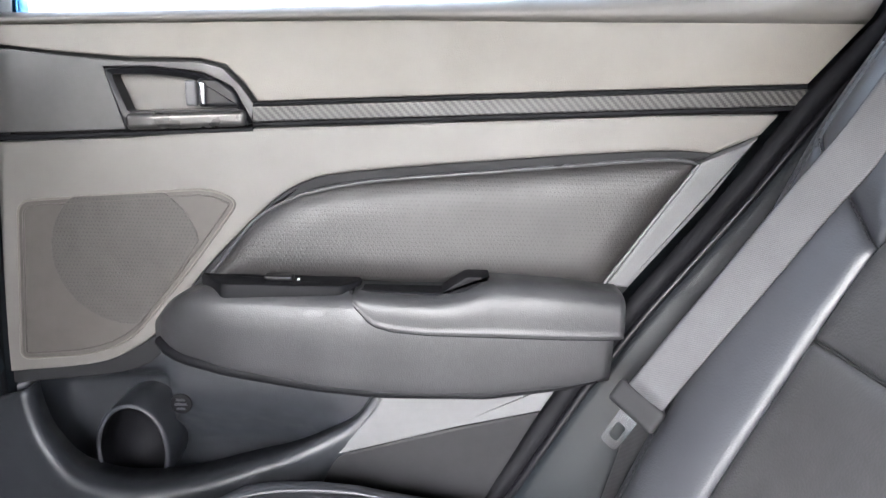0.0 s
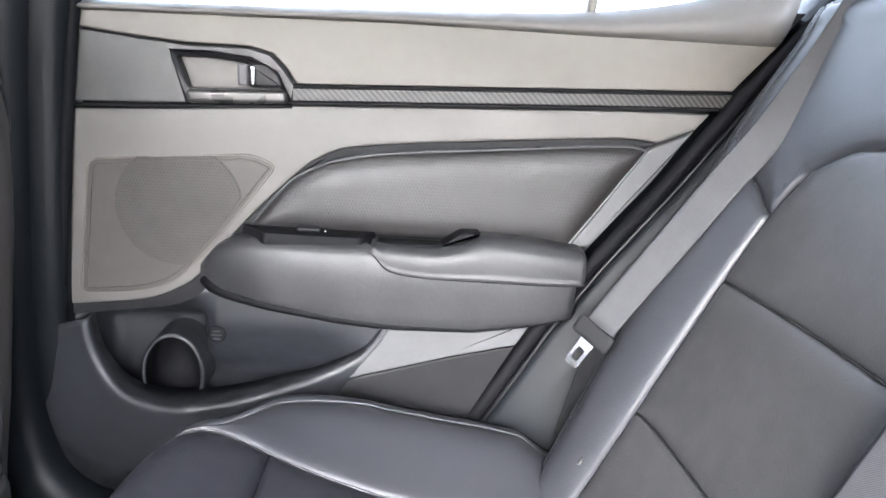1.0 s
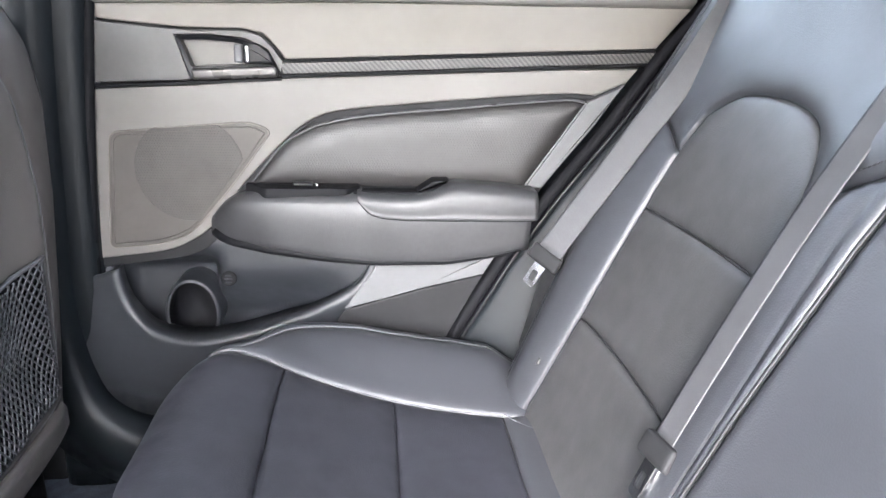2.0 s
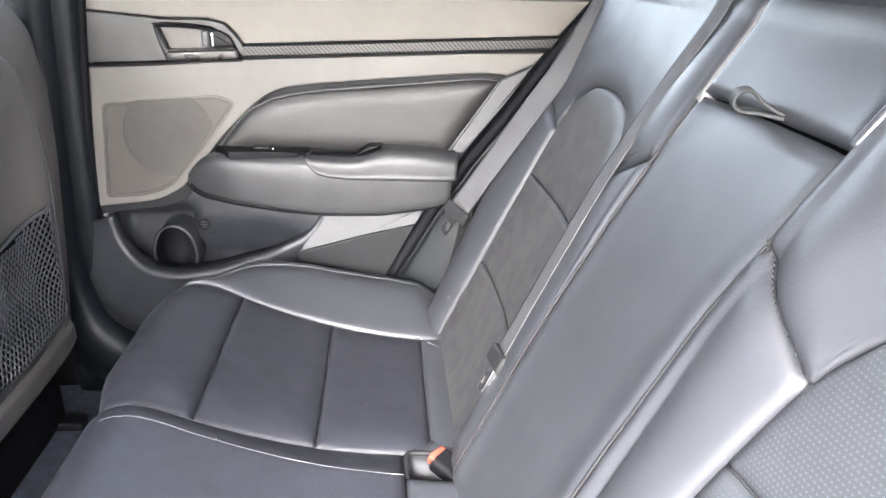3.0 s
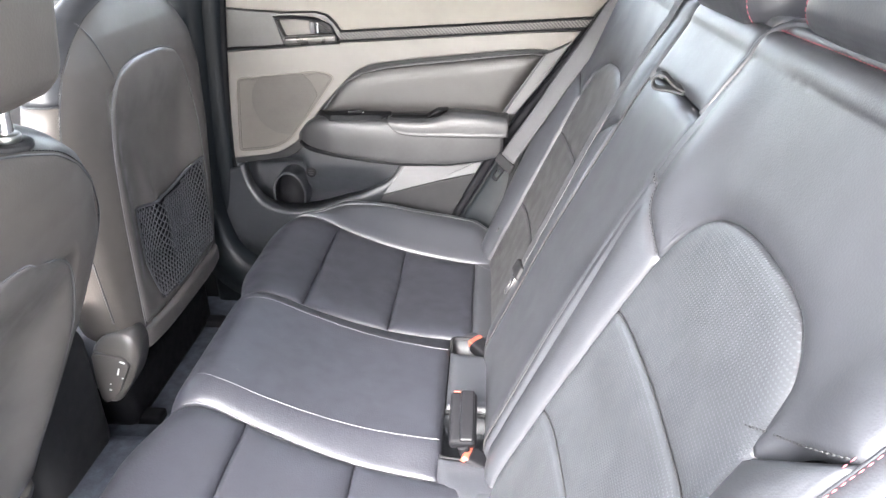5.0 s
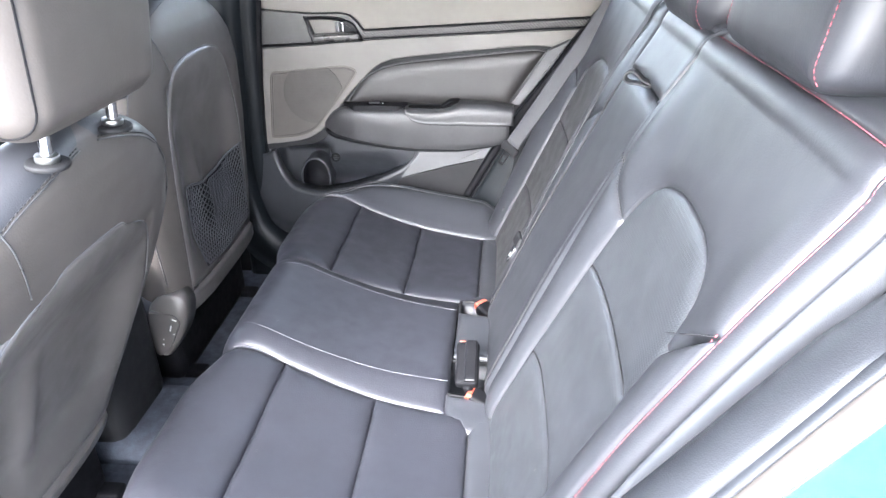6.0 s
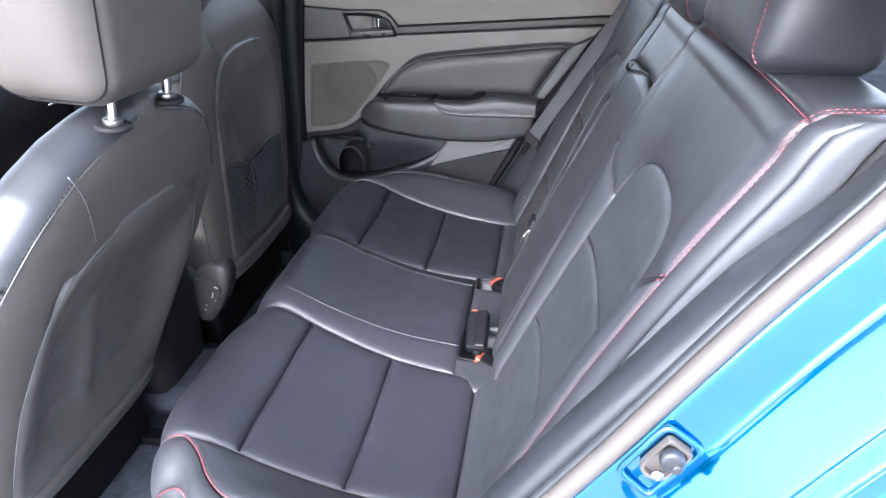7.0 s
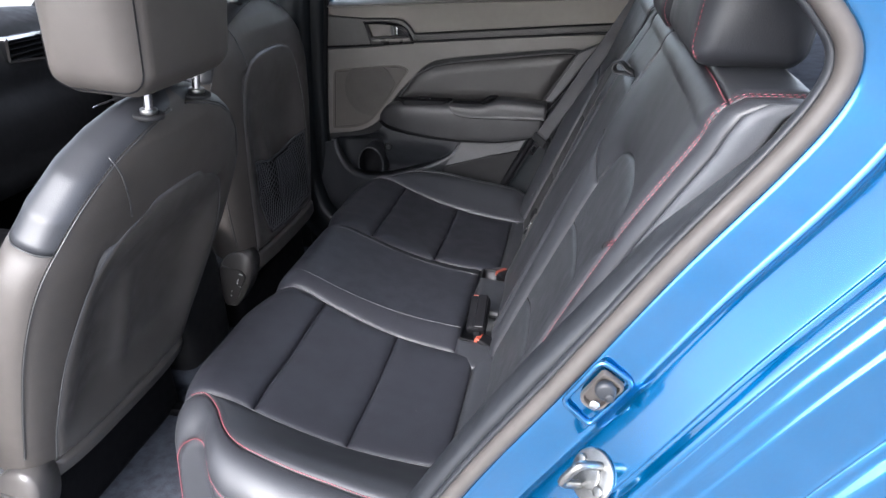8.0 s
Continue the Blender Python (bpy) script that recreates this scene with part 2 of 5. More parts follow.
def facing(V, F):
    """Turns the faces of a closed solid outward."""
    bm = bmesh.new()
    vs = [bm.verts.new(tuple(map(float, v))) for v in V]
    for f in F:
        try:
            bm.faces.new([vs[i] for i in f])
        except ValueError:
            pass
    bmesh.ops.recalc_face_normals(bm, faces=bm.faces)
    bm.verts.index_update()
    out = [tuple(v.co) for v in bm.verts], [tuple(v.index for v in f.verts) for f in bm.faces]
    bm.free()
    return out


def tube(path, r, sides=8, closed=False, flat=1.0):
    """A round cord along a path; r may be a list. flat squeezes it along its second axis."""
    p = np.array(path, float)
    n = len(p)
    t = np.roll(p, -1, 0) - np.roll(p, 1, 0) if closed else np.gradient(p, axis=0)
    t /= np.linalg.norm(t, axis=1)[:, None] + 1e-12
    up = np.array([0.0, 0.0, 1.0]) if abs(t[0][2]) < 0.9 else np.array([1.0, 0.0, 0.0])
    R = np.full(n, r) if np.isscalar(r) else np.array(r)
    V = np.empty((n, sides, 3))
    a = np.linspace(0, 2 * math.pi, sides, endpoint=False)
    for i in range(n):
        s = np.cross(t[i], up)
        s /= np.linalg.norm(s) + 1e-12
        up = np.cross(s, t[i])
        V[i] = p[i] + R[i] * (np.cos(a)[:, None] * s + flat * np.sin(a)[:, None] * up)
    v, f = grid(V, wrap=True)
    if closed:
        m = (n - 1) * sides
        f += [(m + j, m + (j + 1) % sides, (j + 1) % sides, j) for j in range(sides)]
    else:
        f += [tuple(range(sides))[::-1], tuple(range((n - 1) * sides, n * sides))]
    return facing(v, f)


def ribbon(path, across, w, thick=0.0012):
    """A flat strap along a path, w wide along the direction across (one for all, or one for each point)."""
    p = np.array(path, float)
    a = np.array(across, float)
    a = np.tile(a, (len(p), 1)) if a.ndim == 1 else a
    t = np.gradient(p, axis=0)
    t /= np.linalg.norm(t, axis=1)[:, None]
    a = a - (a * t).sum(1)[:, None] * t
    a /= np.linalg.norm(a, axis=1)[:, None]
    nrm = np.cross(t, a)
    cols = [(-.5, -.5), (-.47, .3), (-.4, .5), (.4, .5), (.47, .3), (.5, -.5), (.4, -.5), (-.4, -.5)]
    V = np.stack([p + a * (w * c[0]) + nrm * (thick * c[1]) for c in cols], 1)
    v, f = grid(V, wrap=True)
    f += [tuple(range(8)), tuple(range((len(p) - 1) * 8, len(p) * 8))]
    return facing(v, f)


def rbox(size, r, n=4, bulge=0.0):
    """A box with rounded edges about the origin; bulge swells its faces."""
    h = np.array(size, float) / 2
    inner = np.maximum(h - r, 1e-4)
    seen, V, F = {}, [], []

    def idx(q):
        k = tuple(np.round(q, 6))
        if k not in seen:
            c = np.clip(q, -inner, inner)
            d = q - c
            ln = np.linalg.norm(d)
            v = c + (d / ln * r if ln > 1e-9 else 0)
            if bulge:
                w = v / h
                v = v * (1 + bulge * (1 - np.clip(np.sort(np.abs(w))[1], 0, 1) ** 2 * 1.0) * np.abs(w) ** 3)
            seen[k] = len(V)
            V.append(v)
        return seen[k]
    for ax in range(3):
        b, c = [(1, 2), (2, 0), (0, 1)][ax]

        def ticks(k):
            e = np.sin(np.linspace(0, math.pi / 2, n)) * (h[k] - inner[k])
            return np.concatenate([-h[k] + (h[k] - inner[k]) - e[::-1], np.linspace(-inner[k], inner[k], 7)[1:-1], inner[k] + e])
        tb, tc = ticks(b), ticks(c)
        for s in (-1, 1):
            for i in range(len(tb) - 1):
                for j in range(len(tc) - 1):
                    q = []
                    for (u, v) in ((tb[i], tc[j]), (tb[i + 1], tc[j]), (tb[i + 1], tc[j + 1]), (tb[i], tc[j + 1])):
                        w = np.zeros(3)
                        w[ax], w[b], w[c] = s * h[ax], u, v
                        q.append(idx(w))
                    if len(set(q)) == 4:
                        F.append(tuple(q) if s > 0 else tuple(q[::-1]))
    return V, F


def cyl(r, length, sides=24, bevel=0.002):
    """A disc or rod along z, with softened rims."""
    prof = [(0.0001, 0), (r - bevel, 0), (r - bevel * .3, bevel * .3), (r, bevel), (r, length - bevel), (r - bevel * .3, length - bevel * .3), (r - bevel, length), (0.0001, length)]
    a = np.linspace(0, 2 * math.pi, sides, endpoint=False)
    P = np.array([[(q * math.cos(x), q * math.sin(x), z) for x in a] for q, z in prof])
    return facing(*grid(P, wrap=True))


def smooth01(v):
    v = np.clip(v, 0, 1)
    return v * v * (3 - 2 * v)


def lift(surf, uv, off=0.0):
    """Points on a surface, off metres along its outward normal."""
    uv = np.array(uv, float)
    u, v, e = uv[..., 0], uv[..., 1], 1e-4
    p = surf(u, v)
    n = np.cross(surf(u + e, v) - surf(u - e, v), surf(u, v + e) - surf(u, v - e))
    n /= np.linalg.norm(n, axis=-1)[..., None] + 1e-15
    return p + n * (np.asarray(off)[..., None] if np.ndim(off) else off)


def patch(A, B, C, D, nu, nv, by=None):
    """A four-sided patch: A and B run along u at v = 0 and 1, C and D along v at u = 0 and 1."""
    a, b = spline(A, nu, by=by), spline(B, nu, by=by)
    c, d = spline(C, nv), spline(D, nv)
    u, v = np.linspace(0, 1, nu)[:, None, None], np.linspace(0, 1, nv)[None, :, None]
    return (1 - v) * a[:, None] + v * b[:, None] + (1 - u) * c[None] + u * d[None] - (
        (1 - u) * (1 - v) * a[0] + u * (1 - v) * a[-1] + (1 - u) * v * b[0] + u * v * b[-1])


def panel(surf, A, B, C, D, puff=0.006, r=0.02, depth=0.004, nu=40, nv=30, by=None, sides="ABCD", skirt=0.015):
    """An upholstered panel on a surface: swollen inside, sunk to its seams at the rim."""
    q = patch(A, B, C, D, nu, nv, by)
    metric = surf(q[..., 0], q[..., 1])
    rim = {"A": metric[:, 0], "B": metric[:, -1], "C": metric[0], "D": metric[-1]}
    R = np.vstack([rim[s] for s in sides])
    d = np.sqrt(((metric[:, :, None] - R[None, None]) ** 2).sum(-1).min(-1))
    s = np.clip(d / r, 0, 1)
    h = (puff + depth) * np.sqrt(1 - (1 - s) ** 2) - depth
    P, low = lift(surf, q, h), lift(surf, q, -depth - skirt)
    du, dv = q[1:, :-1] - q[:-1, :-1], q[:-1, 1:] - q[:-1, :-1]
    flip = float((du[..., 0] * dv[..., 1] - du[..., 1] * dv[..., 0]).sum()) > 0
    V, F = grid(P, flip=flip)
    ring = [(i, 0) for i in range(nu)] + [(nu - 1, j) for j in range(1, nv)] + [(i, nv - 1) for i in range(nu - 2, -1, -1)] + [(0, j) for j in range(nv - 2, 0, -1)]
    k, m = len(V), len(ring)
    V += [low[i, j] for i, j in ring]
    for a in range(m):
        b = (a + 1) % m
        i, j = ring[a][0] * nv + ring[a][1], ring[b][0] * nv + ring[b][1]
        F.append((j, k + b, k + a, i) if not flip else (i, k + a, k + b, j))
    return V, F


def stitches(path, step=0.006, length=0.0042, w=0.0011, h=0.0009):
    """A row of separate short thread stitches along a path."""
    p = np.array(path, float)
    s = np.concatenate([[0], np.cumsum(np.linalg.norm(np.diff(p, axis=0), axis=1))])
    V, F = [], []
    for a in np.arange(0, s[-1] - length, step):
        e = [np.array([np.interp(a + t * length, s, p[:, k]) for k in range(3)]) for t in (0, 0.5, 1)]
        t = e[2] - e[0]
        t /= np.linalg.norm(t) + 1e-12
        x = np.cross(t, (0.31, -0.52, 0.79))
        x /= np.linalg.norm(x)
        y = np.cross(t, x)
        k = len(V)
        for c, r in zip(e, (0.5, 1.0, 0.5)):
            V += [c + (x * math.cos(g) + y * math.sin(g)) * w * r * 0.6 for g in (0.4, 1.97, 3.54, 5.11)]
        for i in (0, 4):
            F += [(k + i + j, k + i + (j + 1) % 4, k + i + 4 + (j + 1) % 4, k + i + 4 + j) for j in range(4)]
        F += [(k + 3, k + 2, k + 1, k), (k + 8, k + 9, k + 10, k + 11)]
    return V, F

# ---- ground, car shell ----
def sheet(x0, x1, y0, y1, z, n=2):
    P = np.array([[(x, y, z) for y in np.linspace(y0, y1, n)] for x in np.linspace(x0, x1, n)])
    return grid(P, flip=True)


ground = part("ground", sheet(-400, 400, -400, 400, 0.0), CONCRETE)
tagged(ground, "pale concrete ground under the open sky", "ground", kind="structure")


def block(x0, x1, y0, y1, z0, z1, r=0.01):
    return moved(rbox((x1 - x0, y1 - y0, z1 - z0), r, 3), Matrix.Translation(((x0 + x1) / 2, (y0 + y1) / 2, (z0 + z1) / 2)))


floor_ = part("floor", block(-1.25, 0.62, -0.70, 0.72, 0.19, 0.265, 0.01), CARPET)
tagged(floor_, "black carpeted car floor behind the front seats", "floor", kind="structure")
tunnel = part("floor_tunnel", block(-1.2, 0.0, -0.10, 0.10, 0.25, 0.33, 0.035), CARPET)
tagged(tunnel, "low carpeted hump along the middle of the floor", "floor", kind="structure")

roof = part("ceiling", join(block(-0.72, 0.98, -0.62, 0.62, 1.40, 1.45, 0.02), block(-0.85, 0.95, 0.58, 0.70, 1.34, 1.43, 0.03), block(-0.85, 0.95, -0.70, -0.58, 1.34, 1.43, 0.03)), HEADLINER)
tagged(roof, "pale grey cloth headliner under the car roof", "ceiling", kind="structure")

# far side: front door wall below its window, sill, pillar between the doors
far_front = part("wall_far_front", block(-1.25, -0.30, 0.70, 0.80, 0.22, 1.04, 0.02), TRIM_DARK)
tagged(far_front, "charcoal inner side of the closed front door", "car wall", kind="structure")
near_front = part("wall_near_front", block(-1.25, -0.42, -0.80, -0.70, 0.22, 1.04, 0.02), TRIM_DARK)
tagged(near_front, "charcoal inner side of the front door beside the driver", "car wall", kind="structure")
rear_wall = part("wall_rear", block(0.86, 0.92, -0.72, 0.74, 0.2, 1.045, 0.02), TRIM_DARK)
tagged(rear_wall, "dark panel behind the rear seat", "car wall", kind="structure")
parcel = part("parcel_shelf", block(0.72, 1.2, -0.66, 0.68, 1.03, 1.075, 0.015), CARPET)
tagged(parcel, "black felt parcel shelf behind the rear seat", "shelf", kind="structure")
firewall = part("wall_front", block(-1.32, -1.25, -0.75, 0.75, 0.2, 0.98, 0.02), BLACK)
tagged(firewall, "dark panel below the windscreen", "car wall", kind="structure")


def pillar(name, path, w, d, mat, label):
    """A trimmed roof pillar: a rounded bar w wide along the car and d deep across it."""
    p = spline(path, 24)
    a = np.linspace(0, 2 * math.pi, 20, endpoint=False)
    c, s = np.cos(a), np.sin(a)
    V = np.array([[(q[0] + w / 2 * math.copysign(abs(i) ** 0.5, i), q[1] + d / 2 * math.copysign(abs(j) ** 0.5, j), q[2]) for i, j in zip(c, s)] for q in p])
    v, f = grid(V, wrap=True)
    f += [tuple(range(20)), tuple(range(23 * 20, 24 * 20))]
    return tagged(part(name, facing(v, f), mat), label, "pillar", kind="structure")


pillar("pillar_far", [(-0.262, 0.715, 0.27), (-0.258, 0.712, 0.50), (-0.247, 0.706, 0.75), (-0.230, 0.702, 1.0), (-0.20, 0.69, 1.2), (-0.16, 0.65, 1.38)], 0.095, 0.085, TRIM_PILLAR_SHADED, "slate plastic trim on the pillar between the doors")
pillar("pillar_far_rear", [(0.84, 0.70, 1.00), (0.90, 0.67, 1.2), (0.86, 0.63, 1.40)], 0.13, 0.06, TRIM_DARK, "charcoal trimmed rear roof pillar")
pillar("pillar_near_rear", [(0.86, -0.68, 1.00), (0.90, -0.66, 1.2), (0.86, -0.63, 1.40)], 0.14, 0.06, TRIM_DARK, "charcoal trimmed rear roof pillar beside the headrest")
pillar("pillar_near", [(-0.40, -0.76, 0.27), (-0.39, -0.75, 0.75), (-0.36, -0.74, 1.0), (-0.30, -0.68, 1.38)], 0.10, 0.08, TRIM_DARK, "charcoal trim on the pillar beside the driver's seat")
pillar("pillar_far_front", [(-1.22, 0.72, 0.95), (-0.95, 0.68, 1.2), (-0.80, 0.62, 1.40)], 0.08, 0.07, TRIM_DARK, "charcoal windscreen pillar")
pillar("pillar_near_front", [(-1.22, -0.72, 0.95), (-0.95, -0.68, 1.2), (-0.80, -0.62, 1.40)], 0.08, 0.07, TRIM_DARK, "charcoal windscreen pillar beside the driver")

# rocker trim at the foot of the far door opening
sill_path = spline([(-0.170, 0.655, 1.36), (-0.205, 0.672, 1.20), (-0.232, 0.684, 1.0), (-0.249, 0.690, 0.75), (-0.256, 0.694, 0.60), (-0.246, 0.690, 0.50), (-0.213, 0.678, 0.42), (-0.13, 0.664, 0.378), (0.05, 0.655, 0.36), (0.30, 0.655, 0.36)], 70)
t_ = np.gradient(sill_path, axis=0)
t_ /= np.linalg.norm(t_, axis=1)[:, None]
inward = np.stack([-t_[:, 2], 0 * t_[:, 0], t_[:, 0]], 1)
V = [[q + k * d + np.array((0.0, y, 0.0)) for d, y in ((-0.10, 0.05), (-0.10, -0.020), (-0.05, -0.040), (-0.012, -0.042), (0.002, -0.034), (0.010, -0.018), (0.014, 0.05))] for q, k in zip(sill_path, inward)]
sill = part("sill_far", grid(np.array(V)), TRIM_PILLAR_SHADED)
sill.modifiers.new("solid", 'SOLIDIFY').thickness = 0.006
tagged(sill, "slate plastic sill trim curving into the pillar", "sill", kind="structure")


# ---- far door ----
def on_door(y):
    return lambda a, b, h: (a, y - h, b)


def door_surf(y):
    return lambda u, v: np.stack([u, np.full_like(u, y), v], -1)


door = thing("rear_door", (0.2, 0.74, 0.35), "closed rear car door with taupe plastic trim and a black leather armrest", "car door")

# strip line: z at x
def strip_mid(x):
    return 0.962 + (x - 0.08) * 0.0535


def rear_x(z):
    """Rear edge of the door panel, a slanting line."""
    return float(np.interp(z, [0.40, 0.535, 0.676, 0.764, 0.885, 0.991, 1.109, 1.16], [0.255, 0.332, 0.412, 0.471, 0.562, 0.634, 0.730, 0.768]))


front_edge = [(-0.176, 1.052), (-0.184, 0.93), (-0.192, 0.86), (-0.206, 0.70), (-0.207, 0.60), (-0.196, 0.52), (-0.165, 0.455), (-0.12, 0.42)]
core = front_edge[:3] + [(-0.206, 0.70), (-0.03, 0.72), (0.20, 0.70), (0.21, 0.64), (0.13, 0.58), (0.10, 0.42), (0.265, 0.42)] + [(rear_x(z), z) for z in (0.535, 0.676, 0.764, 0.885, 0.991, 1.109)] + [(0.60, 1.105), (0.482, 1.088), (0.375, 1.076), (0.2, 1.067)]
part("door_core", slab(core, on_door(0.705), 0.07, 0.006), TRIM_DARK, door, "charcoal inner door shell", sharp=40)

# upper trim, above the handle panel and the strip
up = [(-0.174, 1.043), (-0.178, 1.0245), (-0.127, 1.0195), (-0.048, 1.0145), (0.025, 1.0155), (0.054, 1.0095), (0.072, 0.992), (0.084, 0.9745)]
up += [(x, strip_mid(x) + 0.0125) for x in (0.2, 0.35, 0.5)] + [(0.640, strip_mid(0.64) + 0.0125), (rear_x(1.066) - 0.004, 1.066), (0.444, 1.060), (0.201, 1.056), (0.0, 1.049)]
part("upper_trim", slab(up[::-1], on_door(0.690), 0.02, 0.0015), TRIM_TAUPE, door, "smooth taupe upper door trim", sharp=40)

# window sill cap, turning outward
edge = [(-0.172, 1.044), (0.0, 1.050), (0.2, 1.057), (0.444, 1.061), (0.55, 1.064), (0.690, 1.069)]
top = [(-0.176, 1.056), (0.0, 1.063), (0.2, 1.073), (0.375, 1.083), (0.482, 1.094), (0.589, 1.116), (0.72, 1.165)]
e, t = spline(edge, 40), spline(top, 40)
V = []
for (x0, z0), (x1, z1) in zip(e, t):
    row = []
    for k, (f, y) in enumerate(((-0.1, 0.6935), (0.0, 0.684), (0.15, 0.680), (0.45, 0.683), (0.75, 0.695), (1.0, 0.715), (1.0, 0.775), (-0.1, 0.775))):
        row.append((x0 + (x1 - x0) * f, y, z0 + (z1 - z0) * f))
    V.append(row)
cap = grid(np.array(V), wrap=True)
part("sill_cap", facing(cap[0], cap[1] + [tuple(range(8)), tuple(range(39 * 8, 40 * 8))]), TRIM_GREY, door, "satin grey window sill cap")

# handle panel
hp = [(-0.178, 1.0205), (-0.186, 0.9365), (-0.117, 0.9395), (-0.050, 0.9435), (-0.069, 1.005), (-0.022, 1.0065), (0.029, 1.0025), (0.060, 0.988), (0.0775, 0.956), (0.080, 0.972), (0.067, 0.990), (0.050, 1.0065), (0.025, 1.0120), (-0.048, 1.0105), (-0.127, 1.0160)]
part("handle_panel", slab(hp[::-1], on_door(0.688), 0.015, 0.0009), TRIM_HANDLE, door, "dark grey handle surround panel", sharp=40)

# handle: black bezel ring, bowl, lever and grip
ring_o = fillet([(-0.068, 1.004), (-0.050, 0.9425), (0.076, 0.951), (0.059, 0.986), (0.029, 1.001), (-0.022, 1.0055)], [0.006, 0.003, 0.003, 0.02, 0.02, 0.02], 6)
ring_i = fillet([(-0.061, 0.998), (-0.047, 0.961), (0.066, 0.9665), (0.052, 0.982), (0.026, 0.995), (-0.022, 0.999)], [0.004, 0.003, 0.003, 0.015, 0.015, 0.015], 6)
V = [(a, y, b) for o, y in ((ring_o, 0.700), (ring_o, 0.685), (ring_o * 0.7 + ring_i * 0.3, 0.6835), (ring_i, 0.686), (ring_i, 0.716)) for a, b in o]
n = len(ring_o)
F = [(i * n + j, i * n + (j + 1) % n, (i + 1) * n + (j + 1) % n, (i + 1) * n + j) for i in range(4) for j in range(n)]
handle = part("handle_bezel", (V, F), GLOSS_BLACK, door, "gloss black handle bezel", sharp=50)
part("handle_bowl", slab(ring_i, on_door(0.704), 0.004, 0.001), TRIM_GREY, handle, "grey handle recess")
part("handle_grip", moved(rbox((0.120, 0.014, 0.0165), 0.005, 4), Matrix.Translation((0.013, 0.684, 0.9545)) @ pose(0, 0, 0, 0, -3.2, 0)), SATIN, handle, "satin metal door pull", sharp=50)
part("handle_lever", slab(fillet([(0.026, 0.967), (0.067, 0.969), (0.062, 0.984), (0.046, 0.996), (0.026, 0.996)], 0.004, 4), on_door(0.682), 0.012, 0.0025), GLOSS_BLACK, handle, "black release lever")
part("lock_button", moved(rbox((0.007, 0.008, 0.024), 0.003, 4), Matrix.Translation((0.032, 0.680, 0.981))), CHROME, handle, "chrome lock tab")
part("lever_cap", moved(rbox((0.012, 0.008, 0.026), 0.003, 4), Matrix.Translation((0.019, 0.686, 0.981))), TRIM_LIGHT, handle, "pale grey lever end")

# carbon look strip with black edges
xs = np.linspace(0.0785, 0.640, 24)
def band(lo, hi, y, mat, name, label, x0=0.0, x1=0.0):
    o = [(x + x0 * (i == 0), strip_mid(x) + lo) for i, x in enumerate(xs)] + [(x, strip_mid(x) + hi) for x in xs[::-1]]
    part(name, slab(o, on_door(y), 0.012, 0.0015), mat, door, label, sharp=40)
band(-0.0085, 0.0075, 0.687, CARBON, "trim_strip", "carbon-weave trim strip")
band(0.0077, 0.0120, 0.6895, BLACK, "strip_edge", "black strip edge")
band(-0.0135, -0.0087, 0.6885, BLACK, "strip_edge", "black strip edge")
o = [(-0.186, 0.9335), (-0.05, 0.9405), (0.078, 0.9485), (0.078, 0.9440), (-0.05, 0.9365), (-0.186, 0.9285)]
part("strip_edge", slab(o[::-1], on_door(0.6885), 0.012, 0.001), BLACK, door, "black strip edge", sharp=40)

# middle trim: from the strip down to the sweep round the insert
sweep = [(-0.206, 0.671), (-0.111, 0.683), (-0.068, 0.700), (-0.035, 0.725), (0.014, 0.789), (0.073, 0.851), (0.114, 0.885), (0.168, 0.903), (0.351, 0.922), (0.500, 0.934), (0.552, 0.932)]
sw = spline(sweep, 48)
mid = [(-0.187, 0.927), (-0.193, 0.86), (-0.206, 0.70)] + [tuple(p) for p in sw] + [(0.600, 0.953), (0.616, 0.9735)] + [(x, strip_mid(x) - 0.0145) for x in (0.5, 0.35, 0.2, 0.08)] + [(-0.05, 0.9350)]
part("middle_trim", slab(mid, on_door(0.690), 0.02, 0.003), TRIM_GREY, door, "grey-taupe middle door trim", sharp=40)

# dark sweep: the step round the insert
inner = [(-0.207, 0.655), (-0.076, 0.673), (-0.030, 0.702), (0.000, 0.752), (0.021, 0.781), (0.077, 0.850), (0.125, 0.879), (0.195, 0.895), (0.352, 0.911), (0.500, 0.924), (0.545, 0.926)]
iw = spline(inner, 48)
o = [tuple(p) for p in sw] + [tuple(p) for p in iw[::-1]]
part("insert_surround", slab(o, on_door(0.694), 0.012, 0.002), TRIM_DARK, door, "charcoal step round the insert", sharp=40)
o = [(0.590, 0.944), (0.560, 0.931), (0.542, 0.923), (0.452, 0.786), (0.478, 0.786), (rear_x(0.885) - 0.006, 0.885), (rear_x(0.95) - 0.008, 0.95)]
part("rear_trim", slab(o, on_door(0.691), 0.02, 0.003), TRIM_LIGHT, door, "light grey trim behind the insert", sharp=40)

# speaker grille
sp = fillet([(-0.172, 0.866), (0.030, 0.884), (0.060, 0.871), (-0.004, 0.784), (-0.067, 0.712), (-0.111, 0.695), (-0.190, 0.688)], [0.015, 0.03, 0.012, 0.05, 0.04, 0.03, 0.012], 7)
part("speaker_panel", slab(sp, on_door(0.6885), 0.006, 0.0012), SPEAKER, door, "brown speaker panel", sharp=40)
part("speaker_rib", tube([(a, 0.6886, b) for a, b in sp], 0.0014, 6, True), TRIM_TAUPE, door, "thin raised rib")
part("speaker_rib", tube([(a, 0.6880, b) for a, b in inset(sp, 0.006)], 0.0010, 6, True), SPEAKER, door, "thin raised rib")
cx, cz, cr = -0.062, 0.812, 0.080
disc = []
